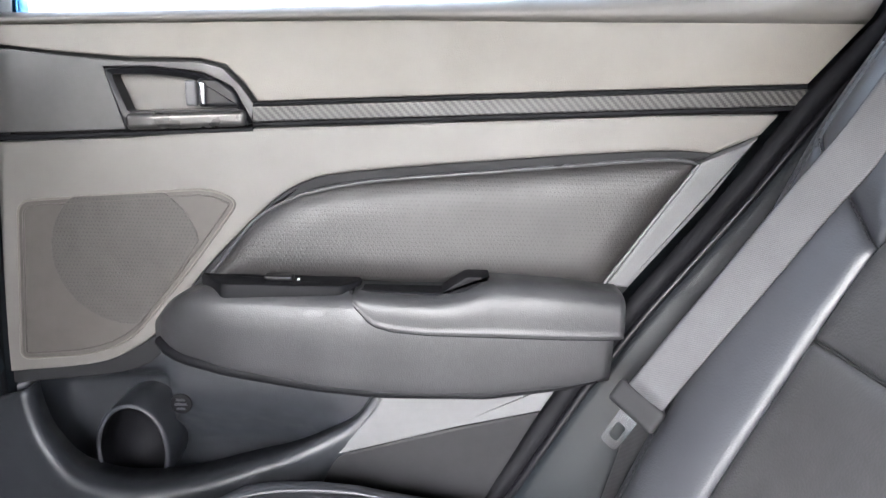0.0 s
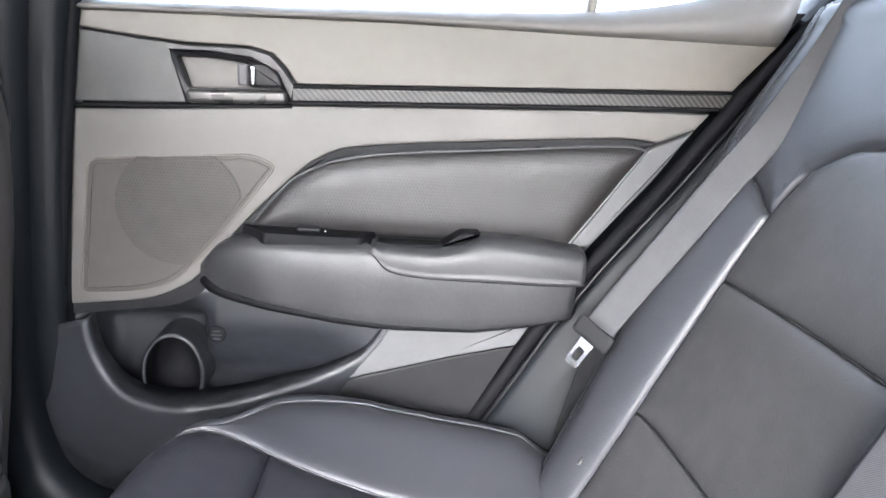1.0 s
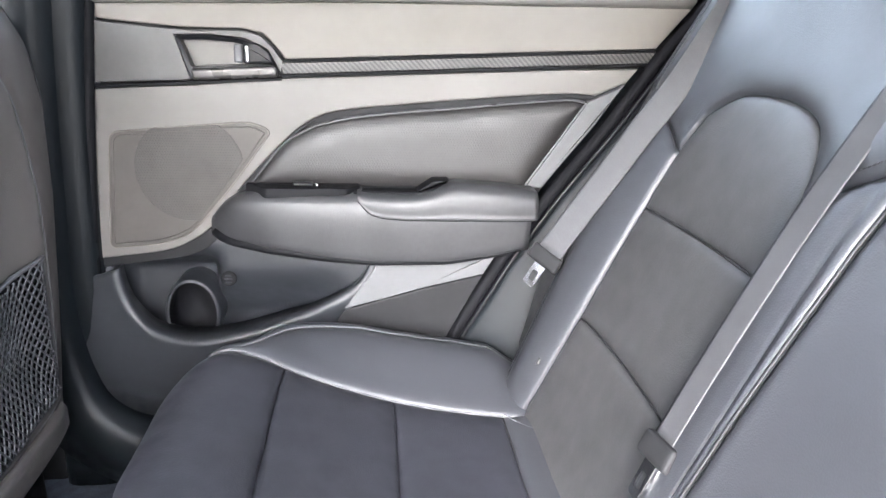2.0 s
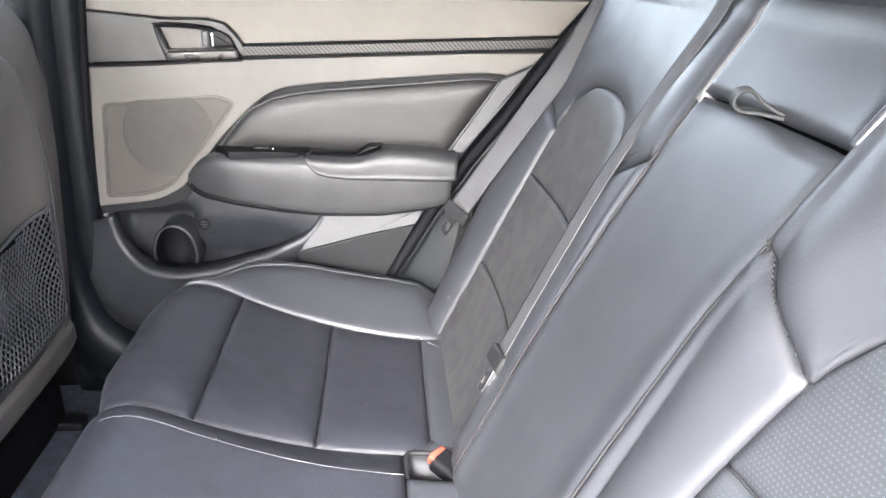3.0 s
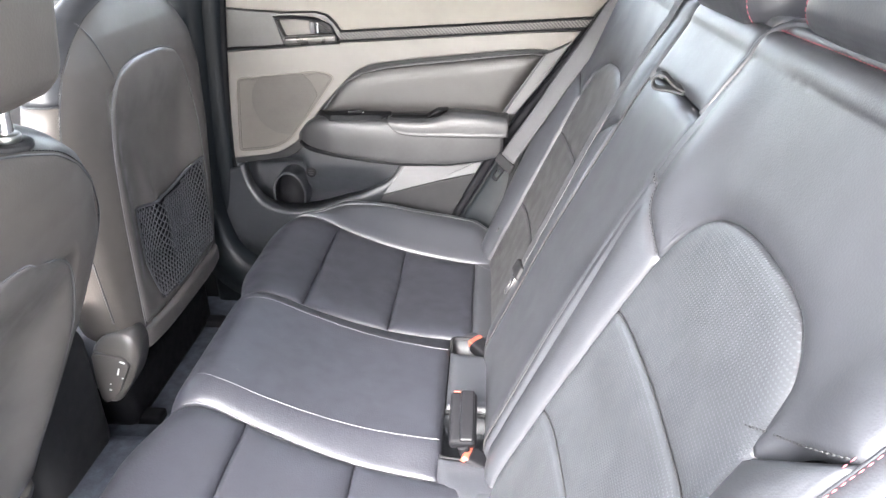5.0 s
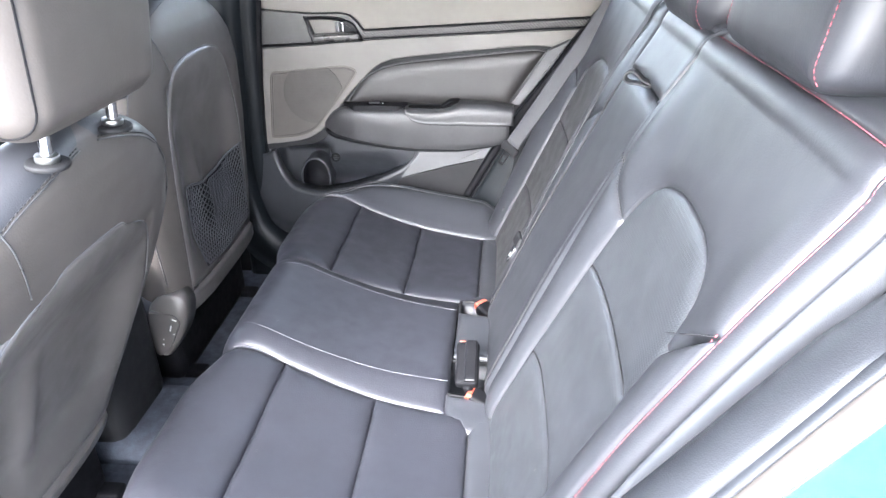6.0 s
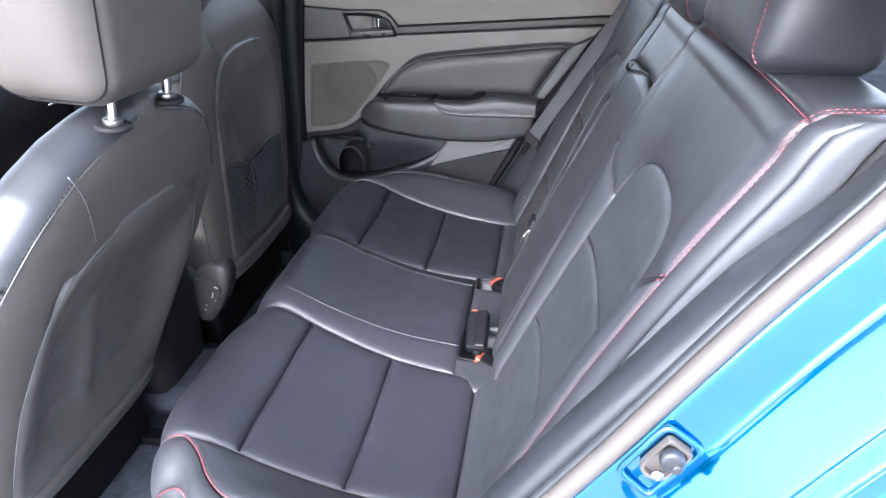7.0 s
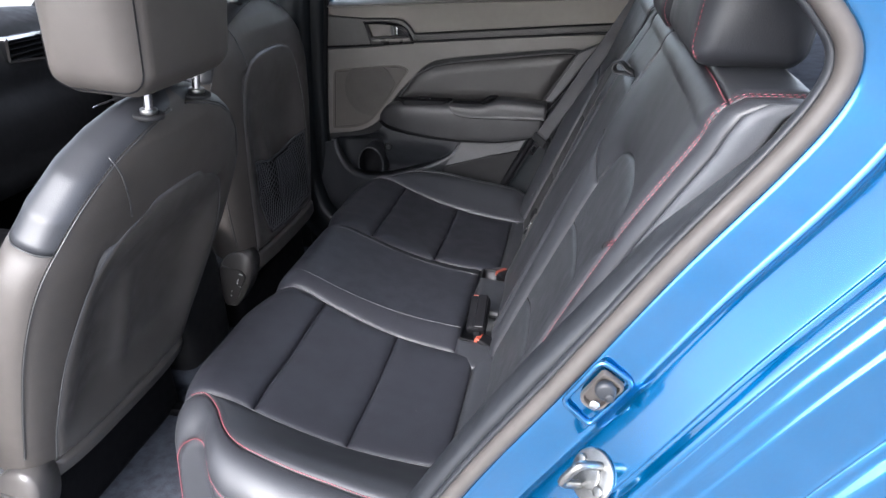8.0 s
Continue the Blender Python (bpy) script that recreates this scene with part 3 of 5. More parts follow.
for a in np.linspace(0, 2 * math.pi, 64, endpoint=False):
    x, z = cx + cr * math.cos(a), cz + cr * math.sin(a)
    z = min(z, 0.8725 + (x + 0.11) * 0.07)
    lim = np.interp(z, [0.71, 0.784, 0.871], [-0.072, -0.014, 0.045])
    disc.append((min(x, lim), z))
part("speaker_grille", slab(disc, on_door(0.6872), 0.002, 0.0008), SPEAKER_DOT, door, "finely punched speaker grille")

# leather insert
A = [(0.023, 0.786), (0.20, 0.786), (0.447, 0.786)]
D = [(0.447, 0.786), (0.490, 0.850), (0.538, 0.921)]
B = [(0.125, 0.880), (0.195, 0.895), (0.352, 0.911), (0.500, 0.925), (0.538, 0.921)]
C = [(0.023, 0.786), (0.077, 0.852), (0.125, 0.880)]
part("insert", panel(door_surf(0.686), A, B, C, D, puff=0.010, r=0.035, depth=0.006, nu=60, nv=26, skirt=0.01), LEATHER_DOOR, door, "black perforated leather insert")
part("insert_welt", tube([(a, 0.688, b) for a, b in np.vstack([spline(C, 20), spline(B, 40)[1:], spline(D, 20)[::-1][1:]])], 0.0022, 6), PIPING, door, "slim leather welt")


# armrest: a rounded bolster lofted along the door
def arm_section(x, grow=0.0, top=None):
    zb = float(np.interp(x, [-0.034, -0.014, 0.063, 0.14, 0.214, 0.324, 0.405, 0.46], [0.716, 0.706, 0.694, 0.683, 0.676, 0.676, 0.688, 0.70]))
    zt = float(np.interp(x, [-0.034, -0.020, 0.0, 0.03, 0.20, 0.46], [0.738, 0.760, 0.774, 0.784, 0.787, 0.789])) if top is None else top(x)
    reach = float(np.interp(x, [-0.034, -0.02, 0.0, 0.05, 0.15, 0.40, 0.46], [0.012, 0.026, 0.040, 0.055, 0.062, 0.062, 0.058])) + grow
    return zb, zt, reach


ARM_FACE = [(0.0, 0.0), (0.80, 0.0), (0.90, 0.015), (0.945, 0.06), (1.0, 0.50), (0.995, 0.70), (0.965, 0.83), (0.90, 0.92), (0.79, 0.975), (0.62, 1.0), (0.0, 1.0)]
PAD_FACE = [(0.0, 0.0), (0.97, 0.0), (0.995, 0.03), (1.0, 0.20), (0.995, 0.48), (0.965, 0.70), (0.90, 0.86), (0.78, 0.96), (0.60, 1.0), (0.0, 1.0)]


def arm_loft(x0, x1, lo, hi, grow, face, n=36, y0=0.695):
    """lo, hi: heights of the piece as functions of x; face: its section as shares of reach and height."""
    prof = spline(face, 26)
    V = []
    for x in np.linspace(x0, x1, n):
        a, b = lo(x), hi(x)
        reach = arm_section(x)[2] + grow
        V.append([(x, y0 - p * reach, a + (b - a) * q) for p, q in prof])
    v, f = grid(np.array(V))
    m = len(prof)
    f += [tuple(i * m for i in range(n))[::-1] + tuple(i * m + m - 1 for i in range(n)), tuple(range(m)), tuple(range((n - 1) * m, n * m))]
    return facing(v, f)


def seam_z(x):
    return float(np.interp(x, [0.182, 0.190, 0.205, 0.225, 0.26, 0.434, 0.50], [0.785, 0.775, 0.758, 0.752, 0.749, 0.747, 0.747]))


arm = part("armrest", arm_loft(-0.036, 0.452, lambda x: arm_section(x)[0], lambda x: arm_section(x)[1], 0.0, ARM_FACE, 48), LEATHER_ARM, door, "black leather armrest bolster")
part("armrest_pad", arm_loft(0.186, 0.462, lambda x: seam_z(x) + 0.001, lambda x: float(np.interp(x, [0.186, 0.20, 0.27, 0.30, 0.33, 0.40, 0.47], [0.789, 0.788, 0.786, 0.792, 0.803, 0.799, 0.788])), 0.0012, PAD_FACE, 40), LEATHER_ARM, arm, "stitched upper armrest pad")
# black band along the armrest's lower edge, thinner towards the rear
part("armrest_low_band", tube([(x, 0.695 - arm_section(x)[2] * 0.86, arm_section(x)[0] + 0.003) for x in np.linspace(-0.03, 0.44, 40)], list(np.linspace(0.0075, 0.0035, 40)), 8), BLACK, arm, "black tapering band along the lower edge")
part("armrest_seam", tube([(x, 0.695 - arm_section(x)[2] - 0.0015, seam_z(x)) for x in np.linspace(0.188, 0.455, 40)], 0.0012, 6), BLACK, arm, "dark seam")
# switch plate and pull cup
o = fillet([(0.016, 0.0), (0.050, 0.040), (0.172, 0.040), (0.190, 0.020), (0.190, 0.0)], 0.006, 4)
sw_plate = part("switch_plate", slab(o, lambda a, b, h: (a, 0.686 - b, 0.7935 + h), 0.03, 0.003), BLACK, door, "black window switch plate", sharp=40)
part("window_switch", moved(rbox((0.030, 0.014, 0.006), 0.002, 3), Matrix.Translation((0.105, 0.668, 0.7955))), GLOSS_BLACK, sw_plate, "black rocker switch")
part("switch_mark", moved(rbox((0.003, 0.003, 0.002), 0.0008, 3), Matrix.Translation((0.126, 0.664, 0.7950))), WHITE_PLASTIC, sw_plate, "tiny white lamp mark")
part("pull_cup", moved(rbox((0.13, 0.030, 0.010), 0.004, 3), Matrix.Translation((0.245, 0.663, 0.7835))), BLACK, door, "black pull cup")
o = fillet([(0.290, 0.784), (0.325, 0.806), (0.300, 0.806), (0.274, 0.788)], 0.003, 3)
part("pull_cup_end", slab(o, on_door(0.648), 0.03, 0.002), BLACK, door, "black end of the pull cup", sharp=40)

# lower door: recess behind the pocket, pocket lip and bowl, lower trims
def pocket_surf(x, z):
    """The pocket's back wall: flush at its top, sunk behind the lip."""
    low = smooth01((0.655 - z) / 0.11) * smooth01((0.20 - x) / 0.10)
    bottle = smooth01((0.685 - z) / 0.05) * smooth01((-0.028 - x) / 0.02)
    return np.stack([x, 0.698 + 0.062 * np.maximum(low, bottle) * smooth01((x + 0.208) / 0.03), z], -1)


q = patch([(-0.208, 0.40), (0.02, 0.40), (0.24, 0.42)], [(-0.207, 0.652), (-0.02, 0.705), (0.24, 0.69)], [(-0.208, 0.40), (-0.207, 0.652)], [(0.24, 0.42), (0.24, 0.69)], 40, 30)
pb = part("pocket_back", grid(pocket_surf(q[..., 0], q[..., 1])), TRIM_SIDE, door, "slate pocket back panel")
pb.modifiers.new("solid", 'SOLIDIFY').thickness = 0.003
lip = [(0.215, 0.667), (0.200, 0.640), (0.178, 0.616), (0.118, 0.587), (0.073, 0.574), (-0.002, 0.553), (-0.077, 0.545), (-0.135, 0.560), (-0.167, 0.597), (-0.179, 0.630), (-0.183, 0.658)]
lw = spline(lip, 60)
rise = np.interp(lw[:, 0], [-0.19, -0.13, -0.05, 0.05, 0.13, 0.22], [0.020, 0.040, 0.050, 0.045, 0.028, 0.010])
V = []
for (x, z), r in zip(lw, rise):
    d = np.array([x - 0.02, z - 0.72])
    d /= np.linalg.norm(d)
    row = []
    far = float(np.interp(x, [-0.2, 0.02, 0.08, 0.14, 0.22], [1.0, 1.0, 0.5, 0.12, 0.06]))
    for k, (o_, y) in enumerate(((-0.003, 0.0), (-0.004, 0.88), (-0.002, 1.0), (0.003, 1.04), (0.010, 0.96), (0.045, 0.90), (0.10, 0.75), (0.16, 0.45))):
        row.append((x + d[0] * (o_ if k < 5 else 0.010 + (o_ - 0.010) * far), 0.695 - r * y, z + d[1] * (o_ if k < 5 else 0.010 + (o_ - 0.010) * far)))
    V.append(row)
pk = part("door_pocket", grid(np.array(V)), TRIM_SIDE, door, "slate plastic map pocket with a rounded lip")
pk.modifiers.new("solid", 'SOLIDIFY').thickness = 0.003
a = np.linspace(0, 2 * math.pi, 40, endpoint=False)
arch = [(-0.079 + 0.037 * math.cos(t), 0.573 + 0.054 * math.sin(t)) for t in a]
cup = [(-0.079 + 0.043 * math.cos(t), 0.573 + 0.060 * math.sin(t)) for t in a]
mid_ = [((p[0] + q_[0]) / 2, (p[1] + q_[1]) / 2) for p, q_ in zip(cup, arch)]
rings = [[(p, y, q_) for p, q_ in o_] for o_, y in ((cup, 0.758), (cup, 0.697), (mid_, 0.692), (arch, 0.695))]
rim = part("bottle_rim", grid(np.array(rings), wrap=True), TRIM_SIDE, door, "rounded rim of the bottle recess")
# shallow recess coloured black to carry the shade of a deeper hole
hole = [[(p, y, q_) for p, q_ in arch] for y in (0.6955, 0.72, 0.752)]
hv, hf = grid(np.array(hole), wrap=True)
part("bottle_recess", (hv, hf + [tuple(range(80, 120))]), RUBBER, rim, "bottle recess in the pocket, blackened for the shade of a deep hole")
emb = part("moulded_mark", moved(cyl(0.0125, 0.003, 24, 0.001), Matrix.Translation((-0.019, 0.697, 0.634)) @ pose(0, 0, 0, 90, 0, 0)), BLACK, door, "round moulded mark")
for k in range(3):
    part("mark_bar", moved(rbox((0.014 - 0.004 * (k != 1), 0.0015, 0.0026), 0.0006, 2), Matrix.Translation((-0.019, 0.6935, 0.634 + (k - 1) * 0.0055))), TRIM_SIDE, emb)
o = [(0.217, 0.668), (0.300, 0.672), (0.410, 0.683), (rear_x(0.676) - 0.004, 0.680), (rear_x(0.645) - 0.006, 0.646), (0.30, 0.6255), (0.160, 0.5865), (0.157, 0.594), (0.180, 0.612), (0.203, 0.642)]
part("lower_trim", slab(o, on_door(0.672), 0.03, 0.003), TRIM_LIGHT, door, "light grey lower trim wedge", sharp=40)
o = [(0.136, 0.578), (0.30, 0.6235), (rear_x(0.645) - 0.006, 0.6435), (rear_x(0.55), 0.55), (0.30, 0.44), (0.05, 0.44), (0.06, 0.55)]
part("lower_trim", slab(o, on_door(0.676), 0.03, 0.003), TRIM_DARK, door, "charcoal lower door trim", sharp=40)
# door glass and bar
o = [(-0.17, 1.03), (0.66, 1.06), (0.80, 1.20), (0.66, 1.34), (-0.10, 1.35)]
pane = part("window_pane", slab(o, on_door(0.737), 0.004, 0.001), GLASS, door, "lightly tinted side window", sharp=40)
pane.visible_shadow = False
part("window_bar", moved(rbox((0.012, 0.02, 0.30), 0.004, 3), Matrix.Translation((0.468, 0.742, 1.22)) @ pose(0, 0, 0, 0, 6, 0)), TRIM_TAUPE, door, "bronze window guide bar")

# seals round the far door
seal = spline([(-0.135, 0.695, 1.30), (-0.168, 0.69, 1.10), (-0.178, 0.686, 1.04), (-0.193, 0.682, 0.90), (-0.211, 0.682, 0.72), (-0.214, 0.684, 0.60), (-0.200, 0.686, 0.51), (-0.170, 0.688, 0.45), (-0.10, 0.688, 0.41), (0.05, 0.69, 0.395), (0.22, 0.69, 0.40)], 70)
far_seal = thing("door_seal", (-0.2, 0.69, 0.4), "black rubber seal round the closed rear door", "door seal")
part("seal_front", tube(seal, 0.0085, 8), RUBBER, far_seal)
sl = np.array([(rear_x(z) + 0.010, 0.680, z) for z in np.linspace(0.42, 1.16, 40)])
part("seal_rear", tube(sl, 0.011, 8), RUBBER, far_seal)
part("seal_lip", tube(sl + np.array((0.016, -0.006, 0.0)), 0.005, 8), GLOSS_BLACK, far_seal, "shiny outer lip")

# side trim between the far door and the seat back
z = np.linspace(0.36, 1.30, 30)
V = []
for q in z:
    x = rear_x(min(q, 1.16)) + max(0, q - 1.16) * 0.8 + 0.026
    V.append([(x + o_, y, q - o_ * 0.25) for o_, y in ((-0.02, 0.82), (-0.016, 0.72), (-0.004, 0.69), (0.0, 0.672), (0.010, 0.664), (0.05, 0.655), (0.09, 0.640), (0.14, 0.615), (0.20, 0.60))])
side = part("side_trim_far", grid(np.array(V)), TRIM_PILLAR_SHADED)
side.modifiers.new("solid", 'SOLIDIFY').thickness = 0.006
tagged(side, "slate side trim between the door and the seat back", "side trim", kind="structure")

# ---- rear bench ----
ZX = np.array([0.0, 0.03, 0.06, 0.085, 0.16, 0.235, 0.30, 0.355, 0.42, 0.52])
ZZ = np.array([0.609, 0.604, 0.594, 0.583, 0.554, 0.528, 0.515, 0.508, 0.501, 0.494])
ZFIT = np.polyfit(ZX, ZZ, 5)
ROLL = 0.048


def edge_y(u, side=1):
    """Half width at which the cushion's outer bolster turns down."""
    return np.interp(u, [-0.2, 0.0, 0.023, 0.041, 0.07, 0.107, 0.153, 0.196, 0.25, 0.33, 0.50], [0.487, 0.490, 0.507, 0.530, 0.555, 0.573, 0.587, 0.594, 0.598, 0.604, 0.608])


def ridge(u):
    """How far the outer bolster climbs above the seat's middle."""
    return np.interp(u, [-0.10, 0.0, 0.06, 0.10, 0.15, 0.19, 0.26, 0.33, 0.39, 0.425, 0.455], [0.006, 0.013, 0.020, 0.028, 0.040, 0.047, 0.050, 0.048, 0.042, 0.020, 0.004])


def cushion(u, v):
    """The bench's upper face: u runs back along the car (below 0 it rolls over the front edge), v across it."""
    u, v = np.asarray(u, float), np.asarray(v, float)
    a = np.clip(-u / ROLL, 0, 1.42)
    x = np.where(u >= 0, u, -ROLL * np.sin(a) + np.maximum(0, -u - ROLL * 1.42) * -0.12)
    z = np.where(u >= 0, np.polyval(ZFIT, np.maximum(u, 0)), np.polyval(ZFIT, 0) - ROLL * (1 - np.cos(a)) - np.maximum(0, -u - ROLL * 1.42))
    w = np.abs(v)
    x = x + 0.034 * smooth01((w - 0.38) / 0.20) * smooth01((0.13 - u) / 0.13) + 0.020 * smooth01((0.26 - w) / 0.10) * smooth01((0.11 - u) / 0.12)
    live = smooth01((u + 0.12) / 0.12)
    z = z + live * 0.014 * smooth01((0.165 - w) / 0.055) + ridge(u) * smooth01((w - 0.470) / 0.13) * live
    z = z - 0.006 * np.exp(-((w - 0.33) / 0.10) ** 2) * live
    edge, r = edge_y(u, v), np.where(v < 0, 0.06, 0.04)
    e = np.maximum(0, w - edge)
    b = np.clip(e / r, 0, 1.45)
    y = np.where(e > 0, edge + r * np.sin(b), w)
    z = z - r * (1 - np.cos(b)) - np.maximum(0, e - r * 1.45)
    return np.stack([x, np.where(v < 0, -y, y), z], -1)


def outer(w):
    """Half width at which the back's outer bolster turns rearward, along its stitched edge."""
    return np.interp(w, [0.42, 0.70, 0.84, 0.96, 1.02, 1.10], [0.548, 0.560, 0.572, 0.589, 0.594, 0.600])


def proud(w):
    k = [np.interp(w + d, [0.42, 0.50, 0.70, 0.84, 0.96, 1.01, 1.06, 1.09], [0.012, 0.028, 0.032, 0.030, 0.024, 0.017, 0.007, 0.002]) for d in np.linspace(-0.035, 0.035, 8)]
    return sum(k) / 8


def back(w, y):
    """The seat back's front face: w climbs (above 1.08 it rolls over the top), y runs across."""
    w, y = np.asarray(w, float), np.asarray(y, float)
    a = np.clip((w - 1.08) / 0.035, 0, 1.4)
    z = np.where(w <= 1.08, w, 1.08 + 0.035 * np.sin(a))
    x = 0.41 + 0.43 * (np.minimum(w, 1.08) - 0.45) + 0.035 * (1 - np.cos(a)) + np.maximum(0, w - 1.08 - 0.035 * 1.4)
    s = np.abs(y)
    tall = smooth01((w - 0.46) / 0.08) * smooth01((1.12 - w) / 0.16)
    m = np.abs(y + 0.024 * smooth01((w - 0.86) / 0.16))
    x = x - proud(w) * np.exp(-(np.minimum(s - outer(w) + 0.006, 0) / 0.055) ** 2) - 0.018 * np.exp(-((m - 0.155) / 0.045) ** 2) * tall
    x = x - (0.010 + 0.010 * smooth01((0.95 - w) / 0.25)) * smooth01((0.134 - m) / 0.018) * tall + 0.004 * np.exp(-((s - 0.335) / 0.09) ** 2) * tall
    e = np.maximum(0, s - outer(w) - 0.001)
    b = np.clip(e / 0.03, 0, 1.5)
    x = x + 0.03 * (1 - np.cos(b)) + np.maximum(0, e - 0.045)
    yy = np.where(e > 0, outer(w) + 0.001 + 0.03 * np.sin(b), s)
    return np.stack([x, np.where(y < 0, -yy, yy), z], -1)


bench = thing("rear_bench", (0.30, 0.0, 0.27), "black leather rear bench seat with contrast stitching", "car seat")

# inner foam, so that the cover is carried
part("seat_base", block(0.0, 0.50, -0.50, 0.54, 0.27, 0.470, 0.02), TRIM_DARK, bench, "dark seat base")
q = np.array([[(0.445 + 0.43 * (z - 0.45) + dx, y, z) for y in (-0.60, 0.60)] for dx, z in ((0.0, 0.40), (0.0, 1.06), (0.09, 1.06), (0.09, 0.40))])
part("back_frame", facing([tuple(p) for p in q.reshape(-1, 3)], [(0, 1, 3, 2), (2, 3, 5, 4), (4, 5, 7, 6), (6, 7, 1, 0), (0, 2, 4, 6), (1, 7, 5, 3)]), TRIM_DARK, bench, "dark seat back core")

GROOVE = lambda u: float(np.interp(u, [-0.2, 0.0, 0.10, 0.24, 0.39], [0.150, 0.150, 0.157, 0.168, 0.176]))
SEAM = lambda u: float(np.interp(u, [-0.2, 0.0, 0.085, 0.235, 0.39, 0.48], [0.490, 0.492, 0.487, 0.485, 0.478, 0.47]))


def cline(f, u0, u1, n=16, s=1):
    return [(u, s * f(u)) for u in np.linspace(u0, u1, n)]


def cpath(pts, n=60, off=0.002):
    return lift(cushion, spline(pts, n), off)


for s in (1, -1):
    for (u0, u1), nm, mat in (((-0.17, 0.087), "front_panel", LEATHER_SEAT_SHADED), ((0.087, 0.238), "cushion_panel", LEATHER_SEAT_SHADED), ((0.238, 0.392), "cushion_panel", LEATHER_SEAT_SHADED)):
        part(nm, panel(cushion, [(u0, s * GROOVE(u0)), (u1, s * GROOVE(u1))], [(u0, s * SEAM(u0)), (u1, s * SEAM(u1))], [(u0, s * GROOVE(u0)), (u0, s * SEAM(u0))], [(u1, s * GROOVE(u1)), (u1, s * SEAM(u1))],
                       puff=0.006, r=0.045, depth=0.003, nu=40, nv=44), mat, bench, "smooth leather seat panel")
    part("rear_panel", panel(cushion, [(0.392, s * 0.176), (0.485, s * 0.176)], [(0.392, s * 0.478), (0.485, s * 0.50)], [(0.392, s * 0.176), (0.392, s * 0.478)], [(0.485, s * 0.176), (0.485, s * 0.50)], puff=0.004, r=0.02, depth=0.004, nu=16, nv=40), LEATHER, bench)
    A, B = cline(SEAM, -0.17, 0.485, s=s), [(u, s * (float(edge_y(u, s)) + 0.004)) for u in np.linspace(-0.17, 0.485, 24)]
    part("side_bolster", panel(cushion, A, B, [A[0], B[0]], [A[-1], B[-1]], puff=0.006, r=0.03, depth=0.003, nu=60, nv=18), LEATHER, bench)
    B2 = [(u, s * (float(edge_y(u, s)) + 0.085)) for u in np.linspace(-0.17, 0.485, 24)]
    part("side_panel", panel(cushion, B, B2, [B[0], B2[0]], [B[-1], B2[-1]], puff=0.004, r=0.03, depth=0.002, nu=60, nv=16), LEATHER, bench)
    B3 = [(u, s * (float(edge_y(u, s)) + 0.26)) for u in np.linspace(-0.17, 0.485, 24)]
    part("side_skirt", panel(cushion, B2, B3, [B2[0], B3[0]], [B2[-1], B3[-1]], puff=0.002, r=0.02, depth=0.002, nu=60, nv=12), LEATHER, bench)
    part("seam_thread", tube(cpath(cline(SEAM, -0.01, 0.392, s=s), 60, -0.0006), 0.0009, 6), THREAD, bench, "pale thread seam")
    part("seam_thread", tube(cpath([(-0.012, s * y) for y in np.linspace(SEAM(0), float(edge_y(0, s)) + 0.002, 6)], 12, -0.0004), 0.0009, 6), THREAD, bench, "pale thread seam")
    red = cpath(B[5:], 120, 0.0006)
    part("red_stitching", stitches(red + np.array((0, 0, 0.0012)), 0.0046, 0.0036, 0.0016) if s < 0 else tube(red, 0.0012, 6), THREAD_RED if s < 0 else THREAD, bench, "red contrast stitching" if s < 0 else "pale thread seam")
    if s < 0:
        part("red_stitching", stitches(cpath(B2, 140, 0.001), 0.0046, 0.0036, 0.0016), THREAD_RED, bench, "red contrast stitching")
    part("seam_thread", tube(cpath([(0.392, s * 0.18), (0.395, s * 0.33), (0.392, s * 0.478)], 30, -0.003), 0.0012, 6), THREAD_BLACK, bench, "dark seam")
    part("seam_thread", tube(cpath([(0.392, s * 0.478), (0.42, s * 0.452), (0.46, s * 0.435)], 20, 0.0035), 0.0009, 6), THREAD, bench, "pale thread seam")

# middle place
mid_l = [(u, GROOVE(u)) for u in np.linspace(-0.17, 0.355, 12)]
mid_r = [(u, -v) for u, v in mid_l]
part("middle_panel", panel(cushion, mid_r, mid_l, [mid_r[0], mid_l[0]], [mid_r[-1], mid_l[-1]], puff=0.004, r=0.03, depth=0.004, nu=60, nv=48), LEATHER_SEAT_SHADED, bench, "raised middle seat panel")
for s in (1, -1):
    part("seam_thread", tube(cpath([(-0.015, s * 0.103), (0.04, s * 0.112), (0.20, s * 0.114), (0.352, s * 0.112)], 50, 0.0036), 0.0008, 6), THREAD, bench, "pale thread seam")
    part("seam_thread", tube(cpath([(-0.02, s * 0.150), (0.03, s * 0.151), (0.10, s * 0.157)], 30, -0.0012), 0.0009, 6), THREAD, bench, "pale thread seam")
# strip behind it, between two buckle wells
for y0, y1 in ((-0.032, 0.112),):
    part("middle_rear_panel", panel(cushion, [(0.357, y0), (0.48, y0)], [(0.357, y1), (0.48, y1)], [(0.357, y0), (0.357, y1)], [(0.48, y0), (0.48, y1)], puff=0.003, r=0.02, depth=0.003, nu=18, nv=20), LEATHER, bench)
A, B = [(0.350, -0.136), (0.50, -0.136)], [(0.392, -0.215), (0.50, -0.165)]
part("corner_flap", panel(cushion, A, B, [(0.350, -0.136), (0.354, -0.180), (0.392, -0.215)], [(0.50, -0.136), (0.50, -0.165)], puff=0.004, r=0.02, depth=0.002, nu=18, nv=14), LEATHER, bench)
A, B = [(0.355, 0.175), (0.50, 0.16)], [(0.392, 0.205), (0.50, 0.19)]
part("corner_flap", panel(cushion, A, B, [A[0], B[0]], [A[1], B[1]], puff=0.004, r=0.02, depth=0.002, nu=18, nv=14), LEATHER, bench)


